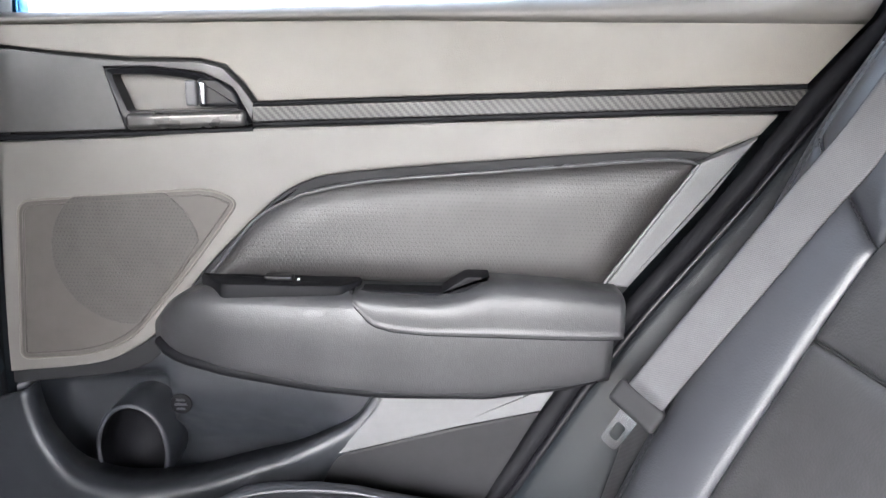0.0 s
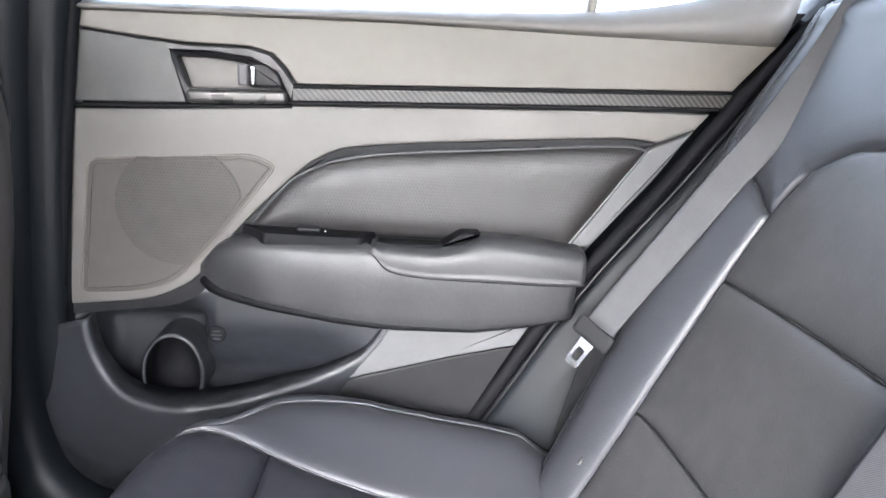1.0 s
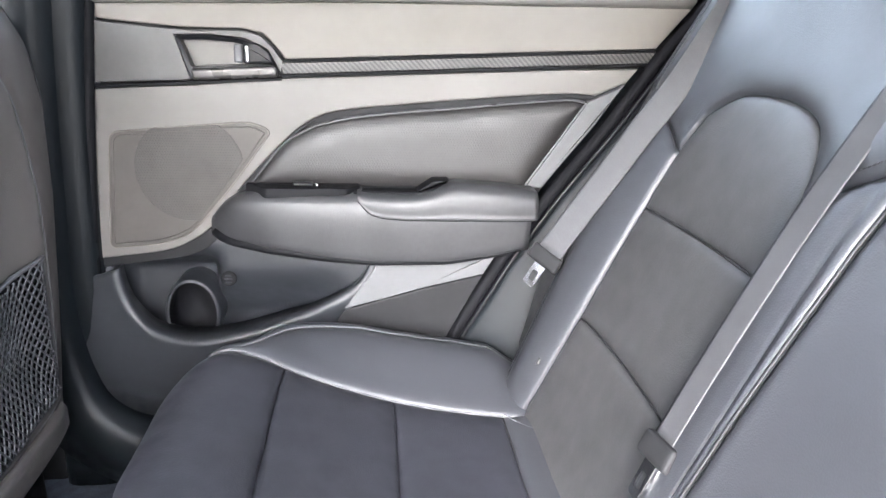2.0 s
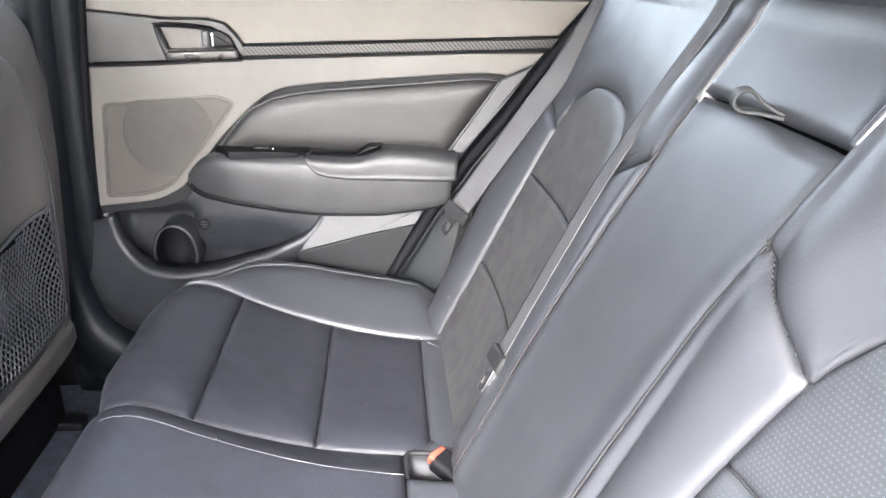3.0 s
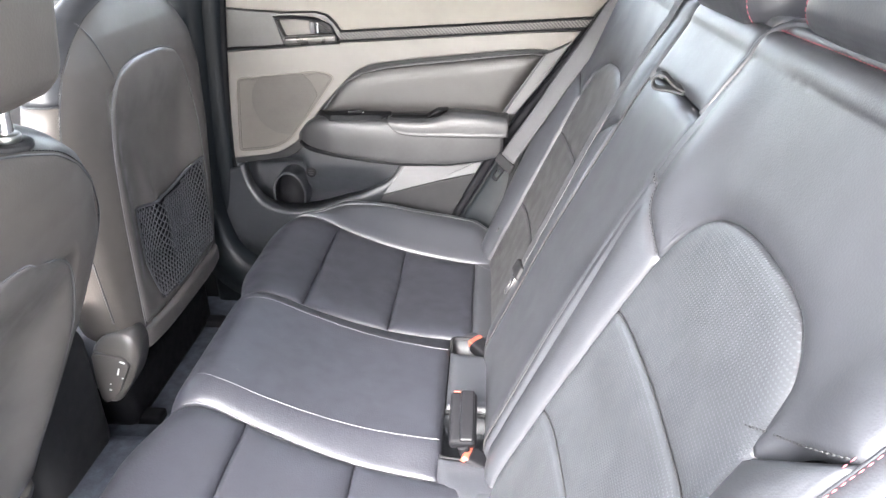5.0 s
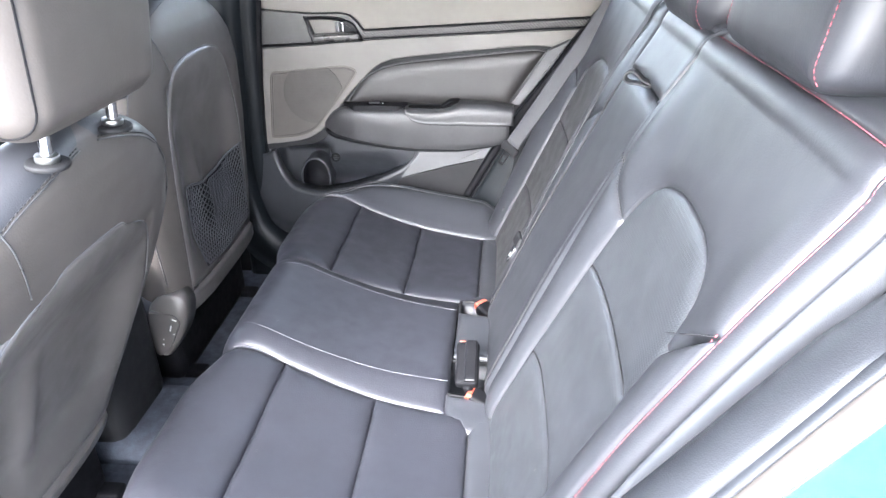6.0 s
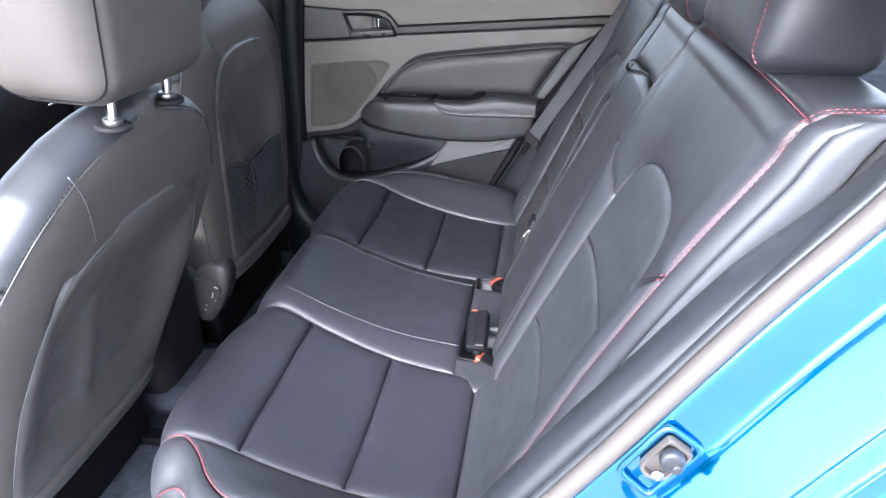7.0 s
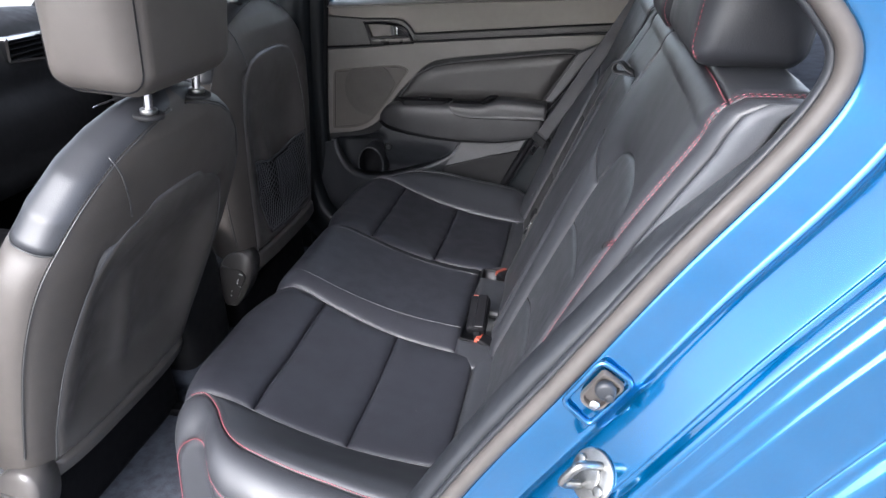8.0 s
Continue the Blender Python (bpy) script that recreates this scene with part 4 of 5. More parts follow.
def well(y0, y1, x0, x1):
    """A sunk tray for belt buckles, with a rolled rim."""
    o = fillet([(x0, y0), (x1, y0), (x1, y1), (x0, y1)], 0.012, 5)
    z = lambda x: float(np.polyval(ZFIT, x))
    t = thing("buckle_well", ((x0 + x1) / 2, (y0 + y1) / 2, z(x0) - 0.03), "dark moulded well for seat belt buckles in the bench", "buckle well")
    part("rim", tube([(a, b, z(a) + 0.003) for a, b in o], 0.0038, 8, True), TRIM_DARK, t)
    V = [(a, b, z(a) + 0.002) for a, b in o] + [(a * 0.9 + 0.1 * (x0 + x1) / 2, b * 0.9 + 0.1 * (y0 + y1) / 2, z(a) - 0.028) for a, b in o]
    n = len(o)
    part("tray", (V, [(i, (i + 1) % n, n + (i + 1) % n, n + i) for i in range(n)] + [tuple(range(n, 2 * n))]), TRIM_SIDE, t)
    return t


well(0.114, 0.172, 0.357, 0.455)
well(-0.134, -0.034, 0.350, 0.445)

# ---- seat back ----
INS_I = lambda z: float(np.interp(z, [0.46, 0.65, 0.81, 0.882], [0.180, 0.188, 0.203, 0.215]))
INS_O = lambda z: float(np.interp(z, [0.46, 0.65, 0.81, 0.882], [0.490, 0.484, 0.482, 0.478]))
def MID(z, s=1):
    """Half width of the middle part, which drifts towards the near side at its top."""
    return float(np.interp(z, [0.46, 0.65, 0.88, 1.012, 1.1], [0.118, 0.116, 0.113, 0.092, 0.090] if s > 0 else [0.118, 0.116, 0.114, 0.136, 0.147]))


LO = 0.478


def bpath(pts, n=60, off=0.002):
    return lift(back, spline(pts, n), off)


for s in (1, -1):
    S = lambda pts: [(z, s * y) for z, y in pts]
    # far inserts take the lighter copy, their light put into the colour
    mat = LEATHER_PERF if s < 0 else LEATHER_BACK_LIT
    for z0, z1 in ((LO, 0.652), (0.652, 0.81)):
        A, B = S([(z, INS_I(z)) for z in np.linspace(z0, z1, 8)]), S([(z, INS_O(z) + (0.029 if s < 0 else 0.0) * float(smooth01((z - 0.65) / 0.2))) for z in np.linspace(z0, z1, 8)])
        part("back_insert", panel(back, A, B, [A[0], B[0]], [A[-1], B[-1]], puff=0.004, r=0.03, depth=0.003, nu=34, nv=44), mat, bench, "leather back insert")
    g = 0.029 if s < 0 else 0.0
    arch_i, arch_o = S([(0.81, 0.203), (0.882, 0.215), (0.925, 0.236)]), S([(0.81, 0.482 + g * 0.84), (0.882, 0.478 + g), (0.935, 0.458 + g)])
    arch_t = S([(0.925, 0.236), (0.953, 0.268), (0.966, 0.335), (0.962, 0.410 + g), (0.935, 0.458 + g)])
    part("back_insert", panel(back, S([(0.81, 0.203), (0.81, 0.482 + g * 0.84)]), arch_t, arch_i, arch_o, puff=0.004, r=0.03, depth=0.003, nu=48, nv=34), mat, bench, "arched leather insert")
    # lower bolsters
    A = S([(z, INS_O(z) + (g * float(smooth01((z - 0.65) / 0.2)))) for z in np.linspace(LO, 0.884, 12)])
    B = S([(z, float(outer(z))) for z in np.linspace(LO, 0.958, 10)])
    part("outer_bolster", panel(back, A, B, [A[0], B[0]], [A[-1], B[-1]], puff=0.009, r=0.034, depth=0.002, nu=70, nv=30), LEATHER, bench)
    A = S([(z, INS_I(z)) for z in np.linspace(LO, 0.882, 10)])
    B = S([(z, MID(z, s)) for z in np.linspace(LO, 0.945, 10)])
    part("inner_bolster", panel(back, A, B, [A[0], B[0]], [A[-1], B[-1]], puff=0.006, r=0.03, depth=0.003, nu=50, nv=20), LEATHER, bench)
    # yoke over the arch
    low = S([(0.958, float(outer(0.958))), (0.922, 0.535), (0.886, 0.479 + g), (0.908, 0.472 + g), (0.935, 0.458 + g), (0.962, 0.410 + g), (0.966, 0.335), (0.953, 0.268), (0.925, 0.236), (0.900, 0.222), (0.884, 0.214), (0.912, 0.172), (0.945, MID(0.945, s))])
    hi = S([(1.112, 0.599), (1.114, 0.35), (1.112, MID(1.1, s))])
    part("yoke_panel", panel(back, low, hi, [low[0], hi[0]], [low[-1], hi[-1]], puff=0.007, r=0.034, depth=0.002, nu=120, nv=44, by=1), LEATHER, bench)
    top2 = S([(1.19, 0.600), (1.19, 0.35), (1.19, 0.13)])
    part("top_panel", panel(back, hi, top2, [hi[0], top2[0]], [hi[-1], top2[-1]], puff=0.004, r=0.02, depth=0.003, nu=50, nv=16), LEATHER, bench)
    A, B = [S([(z, float(outer(z)) + o) for z in np.linspace(LO - 0.06, 1.185, 16)]) for o in (0.0, 0.030)]
    part("outer_side", panel(back, A, B, [A[0], B[0]], [A[-1], B[-1]], puff=0.002, r=0.02, depth=0.002, nu=40, nv=14), LEATHER, bench)
    A, E = [S([(z, float(outer(z)) + o) for z in np.linspace(LO - 0.06, 1.185, 16)]) for o in (0.066, 0.128)]
    part("side_gap", panel(back, A, E, [A[0], E[0]], [A[-1], E[-1]], puff=0.001, r=0.008, depth=0.003, nu=40, nv=10), TRIM_DARK, bench, "dark plastic beside the side cover")
    part("side_cover", panel(back, B, A, [B[0], A[0]], [B[-1], A[-1]], puff=0.002, r=0.008, depth=0.002, nu=40, nv=14), COVER, bench, "grey plastic side cover")
    for z0 in (0.652, 0.81):
        part("seam_thread", tube(bpath(S([(z0, INS_I(z0) + 0.003), (z0, 0.335), (z0, INS_O(z0) - 0.003)]), 40, -0.0015), 0.0012, 6), THREAD_BLACK, bench, "dark seam")
    part("seam_stitching", stitches(bpath(S([(0.888, 0.482), (0.922, 0.535), (0.956, 0.585)]), 40, 0.0035), 0.005, 0.004, 0.0014), THREAD_BLACK, bench, "dark seam stitches")
    part("seam_stitching", stitches(bpath(S([(0.886, 0.214), (0.914, 0.172), (0.945, 0.125)]), 40, 0.0035), 0.005, 0.004, 0.0014), THREAD_BLACK, bench, "dark seam stitches")
    for off in (-0.004, 0.004):
        pts = S([(z, float(outer(z)) + off) for z in np.linspace(LO, 1.185, 30)])
        part("red_stitching" if s < 0 else "seam_stitching", stitches(bpath(pts, 220, 0.0016), 0.0062, 0.0040, 0.0009), THREAD_RED if s < 0 else THREAD_BLACK, bench, "double stitching along the edge")
    part("piping", tube(bpath(S([(z, float(outer(z))) for z in np.linspace(LO, 1.1, 24)]), 90, -0.0018), 0.0016, 6), LEATHER, bench, "leather piping")
    part("red_stitching", stitches(bpath(S([(1.111, 0.596), (1.113, 0.40), (1.111, 0.14)]), 140, 0.0008), 0.0058, 0.0040, 0.0010), THREAD_RED, bench, "red stitching along the top seam")

# folding armrest in the middle
A, B = [(z, -MID(z, -1) + 0.002) for z in np.linspace(0.49, 1.010, 24)], [(z, MID(z) - 0.002) for z in np.linspace(0.49, 1.010, 24)]
part("folding_armrest", panel(back, A, B, [A[0], B[0]], [A[-1], B[-1]], puff=0.004, r=0.016, depth=0.004, nu=60, nv=44, skirt=0.03), LEATHER, bench, "folded-up leather centre armrest")
A, B = [(z, -MID(z, -1)) for z in np.linspace(1.014, 1.112, 6)], [(z, MID(z)) for z in np.linspace(1.014, 1.112, 6)]
part("middle_top", panel(back, A, B, [A[0], B[0]], [A[-1], B[-1]], puff=0.004, r=0.016, depth=0.002, nu=24, nv=40), LEATHER, bench)
A, B = [(1.112, -0.13), (1.19, -0.13)], [(1.112, 0.13), (1.19, 0.13)]
part("top_panel", panel(back, A, B, [A[0], B[0]], [A[1], B[1]], puff=0.004, r=0.02, depth=0.003, nu=12, nv=30), LEATHER, bench)
part("piping", tube(bpath([(1.016, -0.138), (1.06, -0.142), (1.085, -0.147), (1.108, -0.156), (1.122, -0.175), (1.128, -0.22)], 50, 0.002), 0.0042, 8), LEATHER, bench, "thick rolled leather piping")
part("seam_stitching", stitches(bpath([(1.016, -0.146), (1.06, -0.150), (1.085, -0.155), (1.104, -0.163)], 40, 0.004), 0.005, 0.004, 0.0014), THREAD_BLACK, bench, "dark seam stitches")

for s in (1, -1):
    part("seam_thread", tube(bpath([(z, s * (MID(z, s) - 0.0005)) for z in np.linspace(0.50, 1.005, 24)], 80, -0.0005), 0.0017, 6), THREAD_BLACK, bench, "dark seam")

# fixing buttons low on the seat back
for s in (1, -1):
    q = lift(back, (0.575, s * 0.505), 0.004)
    part("fixing_button", moved(cyl(0.0065, 0.004, 18, 0.0015), Matrix.Translation(tuple(map(float, q))) @ pose(0, 0, 0, 0, -66, 0)), TRIM_HANDLE, bench, "small round plastic fixing button")

# pull strap of the armrest
c = back(np.array(1.013), np.array(-0.030))
loop = [(0.006, 0.001), (-0.014, 0.004), (-0.032, 0.011), (-0.042, 0.008), (-0.044, 0.0), (-0.036, -0.006), (-0.016, -0.003), (0.006, -0.001)]
lp = spline([(c[0] + a * 0.74 + b * 0.35, c[1] + a * -0.30, c[2] - a * 0.20 + b * 0.92 + 0.004) for a, b in loop], 50)
st = thing("pull_strap", tuple(map(float, c)), "black leather pull strap loop on the folded armrest", "strap")
part("strap_loop", ribbon(lp, (0.3, 0.95, 0.0), 0.022, 0.003), BLACK_WEB, st)


# ---- headrests ----
def headrest(name, c, size, label, posts, lean=14, red=True, r=0.05, post_len=0.06, front=0.0, taper=0.0, collar=True, tuck=0.0):
    """c: middle over the posts; front: how far the pad sits ahead of them; taper: narrowing towards its rear face."""
    t = thing(name, (c[0], c[1], c[2] - size[2] / 2 - post_len), label, "headrest")
    m = Matrix.Translation(c) @ pose(0, 0, 0, 0, lean, 0)
    hx, hy, hz = [v / 2 for v in size]

    def shaped(v):
        x, y, z = v
        return m @ Vector((x - front, y * (1 - taper * (0.5 + 0.5 * x / hx)) * (1 + 0.3 * taper * z / hz), z * (1 - tuck * (0.5 + 0.5 * x / hx)) if z < 0 else z))
    V, F = rbox(size, r, 8, 0.10)
    body = part("cushion", ([shaped(v) for v in V], F), LEATHER_FRONT if name == "front_headrest" else LEATHER, t, "leather headrest pad")
    def band(y, gap):
        """A closed seam round the pad at the share y of its half width, up to the gap in its lower rear edge."""
        e = r * math.sqrt(1 - (1 - min(1, (hy - abs(y)) / r)) ** 2) + 0.0009
        out = []
        for g in np.linspace(0.3 * math.pi, 1.5 * math.pi - 0.5, 70) if red is True else np.linspace(-0.5 * math.pi - 1.25, 1.5 * math.pi - gap, 90):
            k = 1 / max(abs(math.cos(g)) / hx, abs(math.sin(g)) / hz)
            q = np.array((math.cos(g) * k, math.sin(g) * k))
            c0 = np.clip(q, (-hx + r, -hz + r), (hx - r, hz - r))
            c0 = c0 + (q - c0) / (np.linalg.norm(q - c0) + 1e-9) * e
            v = np.array((c0[0], y, c0[1]))
            w = np.abs(v) / (hx, hy, hz)
            out.append(tuple(shaped(v * (1 + 0.10 * (1 - min(1, np.sort(w)[1]) ** 2) * w ** 3))))
        return out
    for s in (1, -1):
        prof = band(s * (hy - r * (0.55 if red is True else 0.40)), 1.9)
        if red is not True and s > 0:
            continue
        if red is True:
            part("red_stitching", stitches([tuple(p) for p in prof], 0.0058, 0.0044, 0.0012), THREAD_RED, body, "red contrast stitching")
        else:
            part("seam_piping", tube([tuple(p) for p in prof], 0.0011, 6), BLACK, body, "dark seam")
    if red == "front":
        ring = []
        for a in np.linspace(-0.45 * math.pi, -1.25 * math.pi, 60):
            ey, ez = math.copysign(abs(math.cos(a)) ** 0.5, math.cos(a)), math.copysign(abs(math.sin(a)) ** 0.5, math.sin(a))
            ring.append(tuple(shaped((-hx * 0.72, ey * (hy + 0.001), ez * (hz + 0.001)))))
        part("red_stitching", stitches(ring, 0.0058, 0.0044, 0.0014), THREAD_RED, body, "red contrast stitching")
    for y in posts:
        p0 = m @ Vector((0, y, -hz + 0.02))
        p1 = m @ Vector((0, y, -hz - post_len))
        part("post", tube([tuple(p0.lerp(p1, k)) for k in np.linspace(0, 1, 6)], 0.0065, 16), CHROME, t, "chrome post")
        if collar:
            g = part("guide", moved(cyl(0.021, 0.006, 28, 0.002), Matrix.Translation(p1) @ pose(0, 0, 0, 0, lean, 0)), TRIM_DARK, t, "dark grey guide collar")
            part("guide_ring", moved(cyl(0.0115, 0.008, 24, 0.0015), Matrix.Translation(p1) @ pose(0, 0, 0, 0, lean, 0) @ Matrix.Translation((0, 0, 0.005))), STEEL, g, "bright sleeve")
    return t


headrest("rear_headrest", (0.735, -0.372, 1.197), (0.114, 0.254, 0.168), "black leather rear headrest with red stitching", (-0.06, 0.06), 8, True, 0.023, 0.03, collar=False, tuck=0.12)
headrest("middle_headrest", (0.733, 0.0, 1.150), (0.105, 0.24, 0.125), "low black leather middle headrest with red stitching", (-0.04, 0.04), 16, True, 0.040, 0.02, collar=False)


# ---- front seats ----
HW_L = [0.0, 0.10, 0.30, 0.42, 0.50, 0.545, 0.575, 0.598, 0.612, 0.620]
HW_W = [0.232, 0.252, 0.282, 0.286, 0.260, 0.216, 0.167, 0.114, 0.066, 0.018]
TH_T = [0.110, 0.115, 0.118, 0.115, 0.107, 0.096, 0.082, 0.062, 0.040, 0.012]
SPLIT = 0.46   # height up the back of the seam between its two side covers


def front_seat(name, base, tilt, c, label, net, left, slim=0.0):
    """base: foot of the rear face (x, z); tilt: recline in degrees; c: middle across the car; left: edge of the back shell."""
    sn, cs = math.sin(radians(tilt)), math.cos(radians(tilt))
    t = thing(name, (base[0] - 0.15, c, 0.27), label, "car seat", "front seats")

    def at(y, l, d):
        """across, up the back, rearward off the rear face"""
        return np.stack([base[0] + l * sn + d * cs, c + y, base[1] + l * cs - d * sn], -1)
    hw = lambda l: np.interp(l, HW_L, HW_W) * (1 - slim * smooth01((l - 0.36) / 0.16))
    th = lambda l: np.interp(l, HW_L, TH_T)
    wide, crown = max(-y for y, l in left) * 0.80, left[-1][1]

    def dent(y, l, depth=0.034):
        """The hollow in the rear face."""
        return depth * np.exp(-(np.abs(y) / wide) ** 6) * smooth01((l - 0.01) / 0.12) * smooth01((crown - l) / 0.16)
    # the cover in two leathers, meeting at the stitched seam that climbs the side of the back
    turn = [(0.06, 0.26), (0.20, 0.28), (0.32, 0.33), (0.42, 0.40), (0.49, 0.48), (0.53, 0.56), (0.568, 0.70), (0.588, 0.95), (0.600, 1.25), (0.606, 1.5)]

    def seam_at(l):
        return float(np.interp(l, [q[0] for q in turn], [q[1] for q in turn]))

    def skin(ls, front, N=54):
        rows = []
        for l in ls:
            g = seam_at(l)
            a = np.linspace(math.pi - g, 2 * math.pi + g, N) if front else np.linspace(g, math.pi - g, N)
            ca, sa = np.cos(a), np.sin(a)
            y = hw(l) * np.sign(ca) * np.abs(ca) ** 0.55
            x = th(l) / 2 * np.sign(sa) * np.abs(sa) ** 0.7
            swell = 0.028 * np.exp(-((np.abs(y) - 0.20) / 0.05) ** 2) * (sa < 0) * smooth01((0.50 - l) / 0.2)
            rows.append(at(y, np.full(N, l), -0.059 + x - swell - (sa > 0) * (dent(y, l) * 1.15 + 0.012 * (np.abs(y) < wide * 1.05) * (0.0 < l < crown - 0.03))))
        v, f = grid(np.array(rows))
        k = len(rows) * N
        return v, f + [tuple(range(N)), tuple(range(k - N, k))]
    low, high = np.linspace(-0.03, SPLIT, 26), np.concatenate([np.linspace(SPLIT, 0.48, 3), np.linspace(0.485, 0.62, 34)])
    part("backrest", facing(*skin(np.concatenate([low, high[1:]]), False)), LEATHER_FRONT, t, "dark taupe leather rear of the seat back")
    part("lower_cover", facing(*skin(low, True)), LEATHER_FRONT, t, "dark taupe leather lower side cover")
    part("upper_cover", facing(*skin(high, True)), LEATHER, t, "black leather upper cover")
    g = seam_at(SPLIT)
    ring = [at(np.array(float(hw(SPLIT)) * math.copysign(abs(math.cos(q)) ** 0.55, math.cos(q)) * 1.002), np.array(SPLIT), np.array(-0.059 + float(th(SPLIT)) / 2 * math.copysign(abs(math.sin(q)) ** 0.7, math.sin(q)))) for q in np.linspace(math.pi - g, math.pi + 0.9, 30)]
    part("seam_cord", tube(ring, 0.0012, 6), PIPING, t, "seam cord")

    def rear(y, l):
        k = np.clip(np.abs(y) / hw(l), 0, 0.999)
        x = th(l) / 2 * (np.abs(np.sin(np.arccos(k ** (1 / 0.55)))) ** 0.7)
        return at(y, l, -0.059 + x)
    # rear seam and its branch
    for s in (1, -1):
        fit = lambda l: float(hw(l) / np.interp(l, HW_L, HW_W))
        p = spline([at(s * (float(hw(l)) + 0.001) * math.cos(g) ** 0.55, l, -0.058 + float(th(l)) / 2 * math.sin(g) ** 0.7) for l, g in turn], 130)
        part("seam_stitching", stitches(p, 0.006, 0.0045, 0.0014), THREAD_BLACK, t, "dark seam stitches")
        part("seam_cord", tube(p - np.array((0.0, s * 0.001, 0.004)), 0.0013, 6), PIPING, t, "seam cord")
        if s > 0:
            continue
        p = lift(rear, spline([(s * 0.165 * fit(0.568), 0.568), (s * 0.150 * fit(0.53), 0.530), (s * 0.128 * fit(0.475), 0.475)], 30), 0.0008)
        part("seam_cord", tube(p, 0.0012, 6), PIPING, t, "seam cord")
    # hard back shell with a rolled edge and a hollow
    right = [(-y, l) for y, l in left]
    A, B = [left[0], right[0]], [left[-1], (-0.05, crown + 0.014), (0.05, crown + 0.014), right[-1]]

    def shell(y, l):
        k = np.clip(np.abs(y) / hw(l), 0, 0.999)
        x = th(l) / 2 * (np.abs(np.sin(np.arccos(k ** (1 / 0.55)))) ** 0.7)
        ridge = 0.010 * np.exp(-((y + 0.02 + l * 0.10) / 0.022) ** 2) * smooth01((0.38 - l) / 0.2) * smooth01((l - 0.05) / 0.1)
        return at(y, l, -0.059 + x - dent(y, l) + ridge)
    part("back_shell", panel(shell, A, B, left, right, puff=0.003, r=0.010, depth=0.001, nu=54, nv=54, skirt=0.02), SHELL, t, "smooth plastic back shell")
    # edge highlight drawn as a thin cord, lighter than the shell
    rim = np.vstack([spline(left, 50), spline(B, 30)[1:], spline(right, 50)[::-1][1:]])
    part("shell_edge_highlight", tube(lift(shell, rim, 0.0), 0.0013, 8), TRIM_LIGHT, t, "shell edge with its highlight put in as lighter grey")
    foot = [(-0.20, -0.035), (0.20, -0.035)], [(-0.195, 0.012), (0.195, 0.012)]
    part("foot_panel", panel(rear, foot[0], foot[1], [foot[0][0], foot[1][0]], [foot[0][1], foot[1][1]], puff=0.008, r=0.012, depth=0.003, nu=30, nv=12, skirt=0.03), SHELL, t, "plastic panel at the foot of the back")
    if net:
        # pocket net: crossing cords, with an elastic hem
        y0, y1 = -0.113, 0.163
        hem = lambda y: 0.229 - 0.024 * math.sin((y - y0) / (y1 - y0) * math.pi) + 0.035 * (y - y0)
        bot = lambda y: 0.028 + 0.010 * abs(y) / 0.15
        sag = lambda y, l: 0.012 * math.sin((y - y0) / (y1 - y0) * math.pi) * math.sin(min(1, max(0, (l - 0.02) / 0.25)) * math.pi * 0.9)
        geos = []
        W = y1 - y0
        for sgn in (1, -1):
            for k in np.arange(-0.24, W + 0.24, 0.0110):
                pts = []
                for q in np.linspace(0, 1, 40):
                    l = 0.02 + q * 0.23
                    y = y0 + k + sgn * q * 0.16
                    if y0 <= y <= y1 and bot(y) <= l <= hem(y):
                        pts.append(lift(shell, (y, l), 0.009 + sag(y, l)))
                if len(pts) >= 2:
                    geos.append(tube(pts, 0.0014, 4))
        part("pocket_net", join(*geos), NET, t, "black elastic pocket net", kind="stuff")
        ys = np.linspace(y0, y1, 30)
        # added black sheet stands in for the shade on the shell behind the net
        V = np.array([[lift(shell, (y, bot(y) + (hem(y) - bot(y)) * q), 0.0045) for q in np.linspace(0, 1, 16)] for y in np.linspace(y0, y1, 24)])
        part("pocket_shade", grid(V), BLACK, t, "black sheet added for the shade behind the net").modifiers.new("solid", 'SOLIDIFY').thickness = 0.002
        part("net_hem", tube([lift(shell, (y, hem(y)), 0.010) for y in ys], 0.0030, 8), THREAD_DARK, t, "elastic hem of the net")
        bl = [(y0, hem(y0))] + [(y0, l) for l in np.linspace(0.2, 0.05, 6)] + [(y, bot(y)) for y in np.linspace(y0 + 0.01, y1 - 0.01, 12)] + [(y1, l) for l in np.linspace(0.05, 0.2, 6)] + [(y1, hem(y1))]
        part("net_border", tube([lift(shell, q, 0.006) for q in bl], 0.0024, 6), NET, t, "net border")
    # hinge cover beside the foot of the back
    o = spline([(-0.034, 0.050), (-0.010, 0.082), (0.022, 0.093), (0.048, 0.083), (0.053, 0.052), (0.038, 0.002), (0.002, -0.054), (-0.020, -0.066), (-0.036, -0.048), (-0.040, 0.0)], 44, True)[:-1]
    y = c - 0.235
    put = lambda p, r_, h: (base[0] - 0.055 + p, y - h - 0.022, base[1] - 0.055 + r_)
    cover = part("hinge_cover", dome(o, put, 0.06, 0.016), SHELL, t, "rounded plastic hinge cover")
    o = fillet([(-0.0265, 0.058), (0.0294, 0.051), (0.0395, 0.0308), (0.0087, -0.0307), (-0.0201, -0.0560), (-0.0296, -0.0470), (-0.031, 0.0)], 0.008, 4)
    part("cover_panel", slab(o, lambda p, r_, h: put(p, r_, h + 0.0025), 0.010, 0.0012), SHELL, cover, "flat panel of the hinge cover")
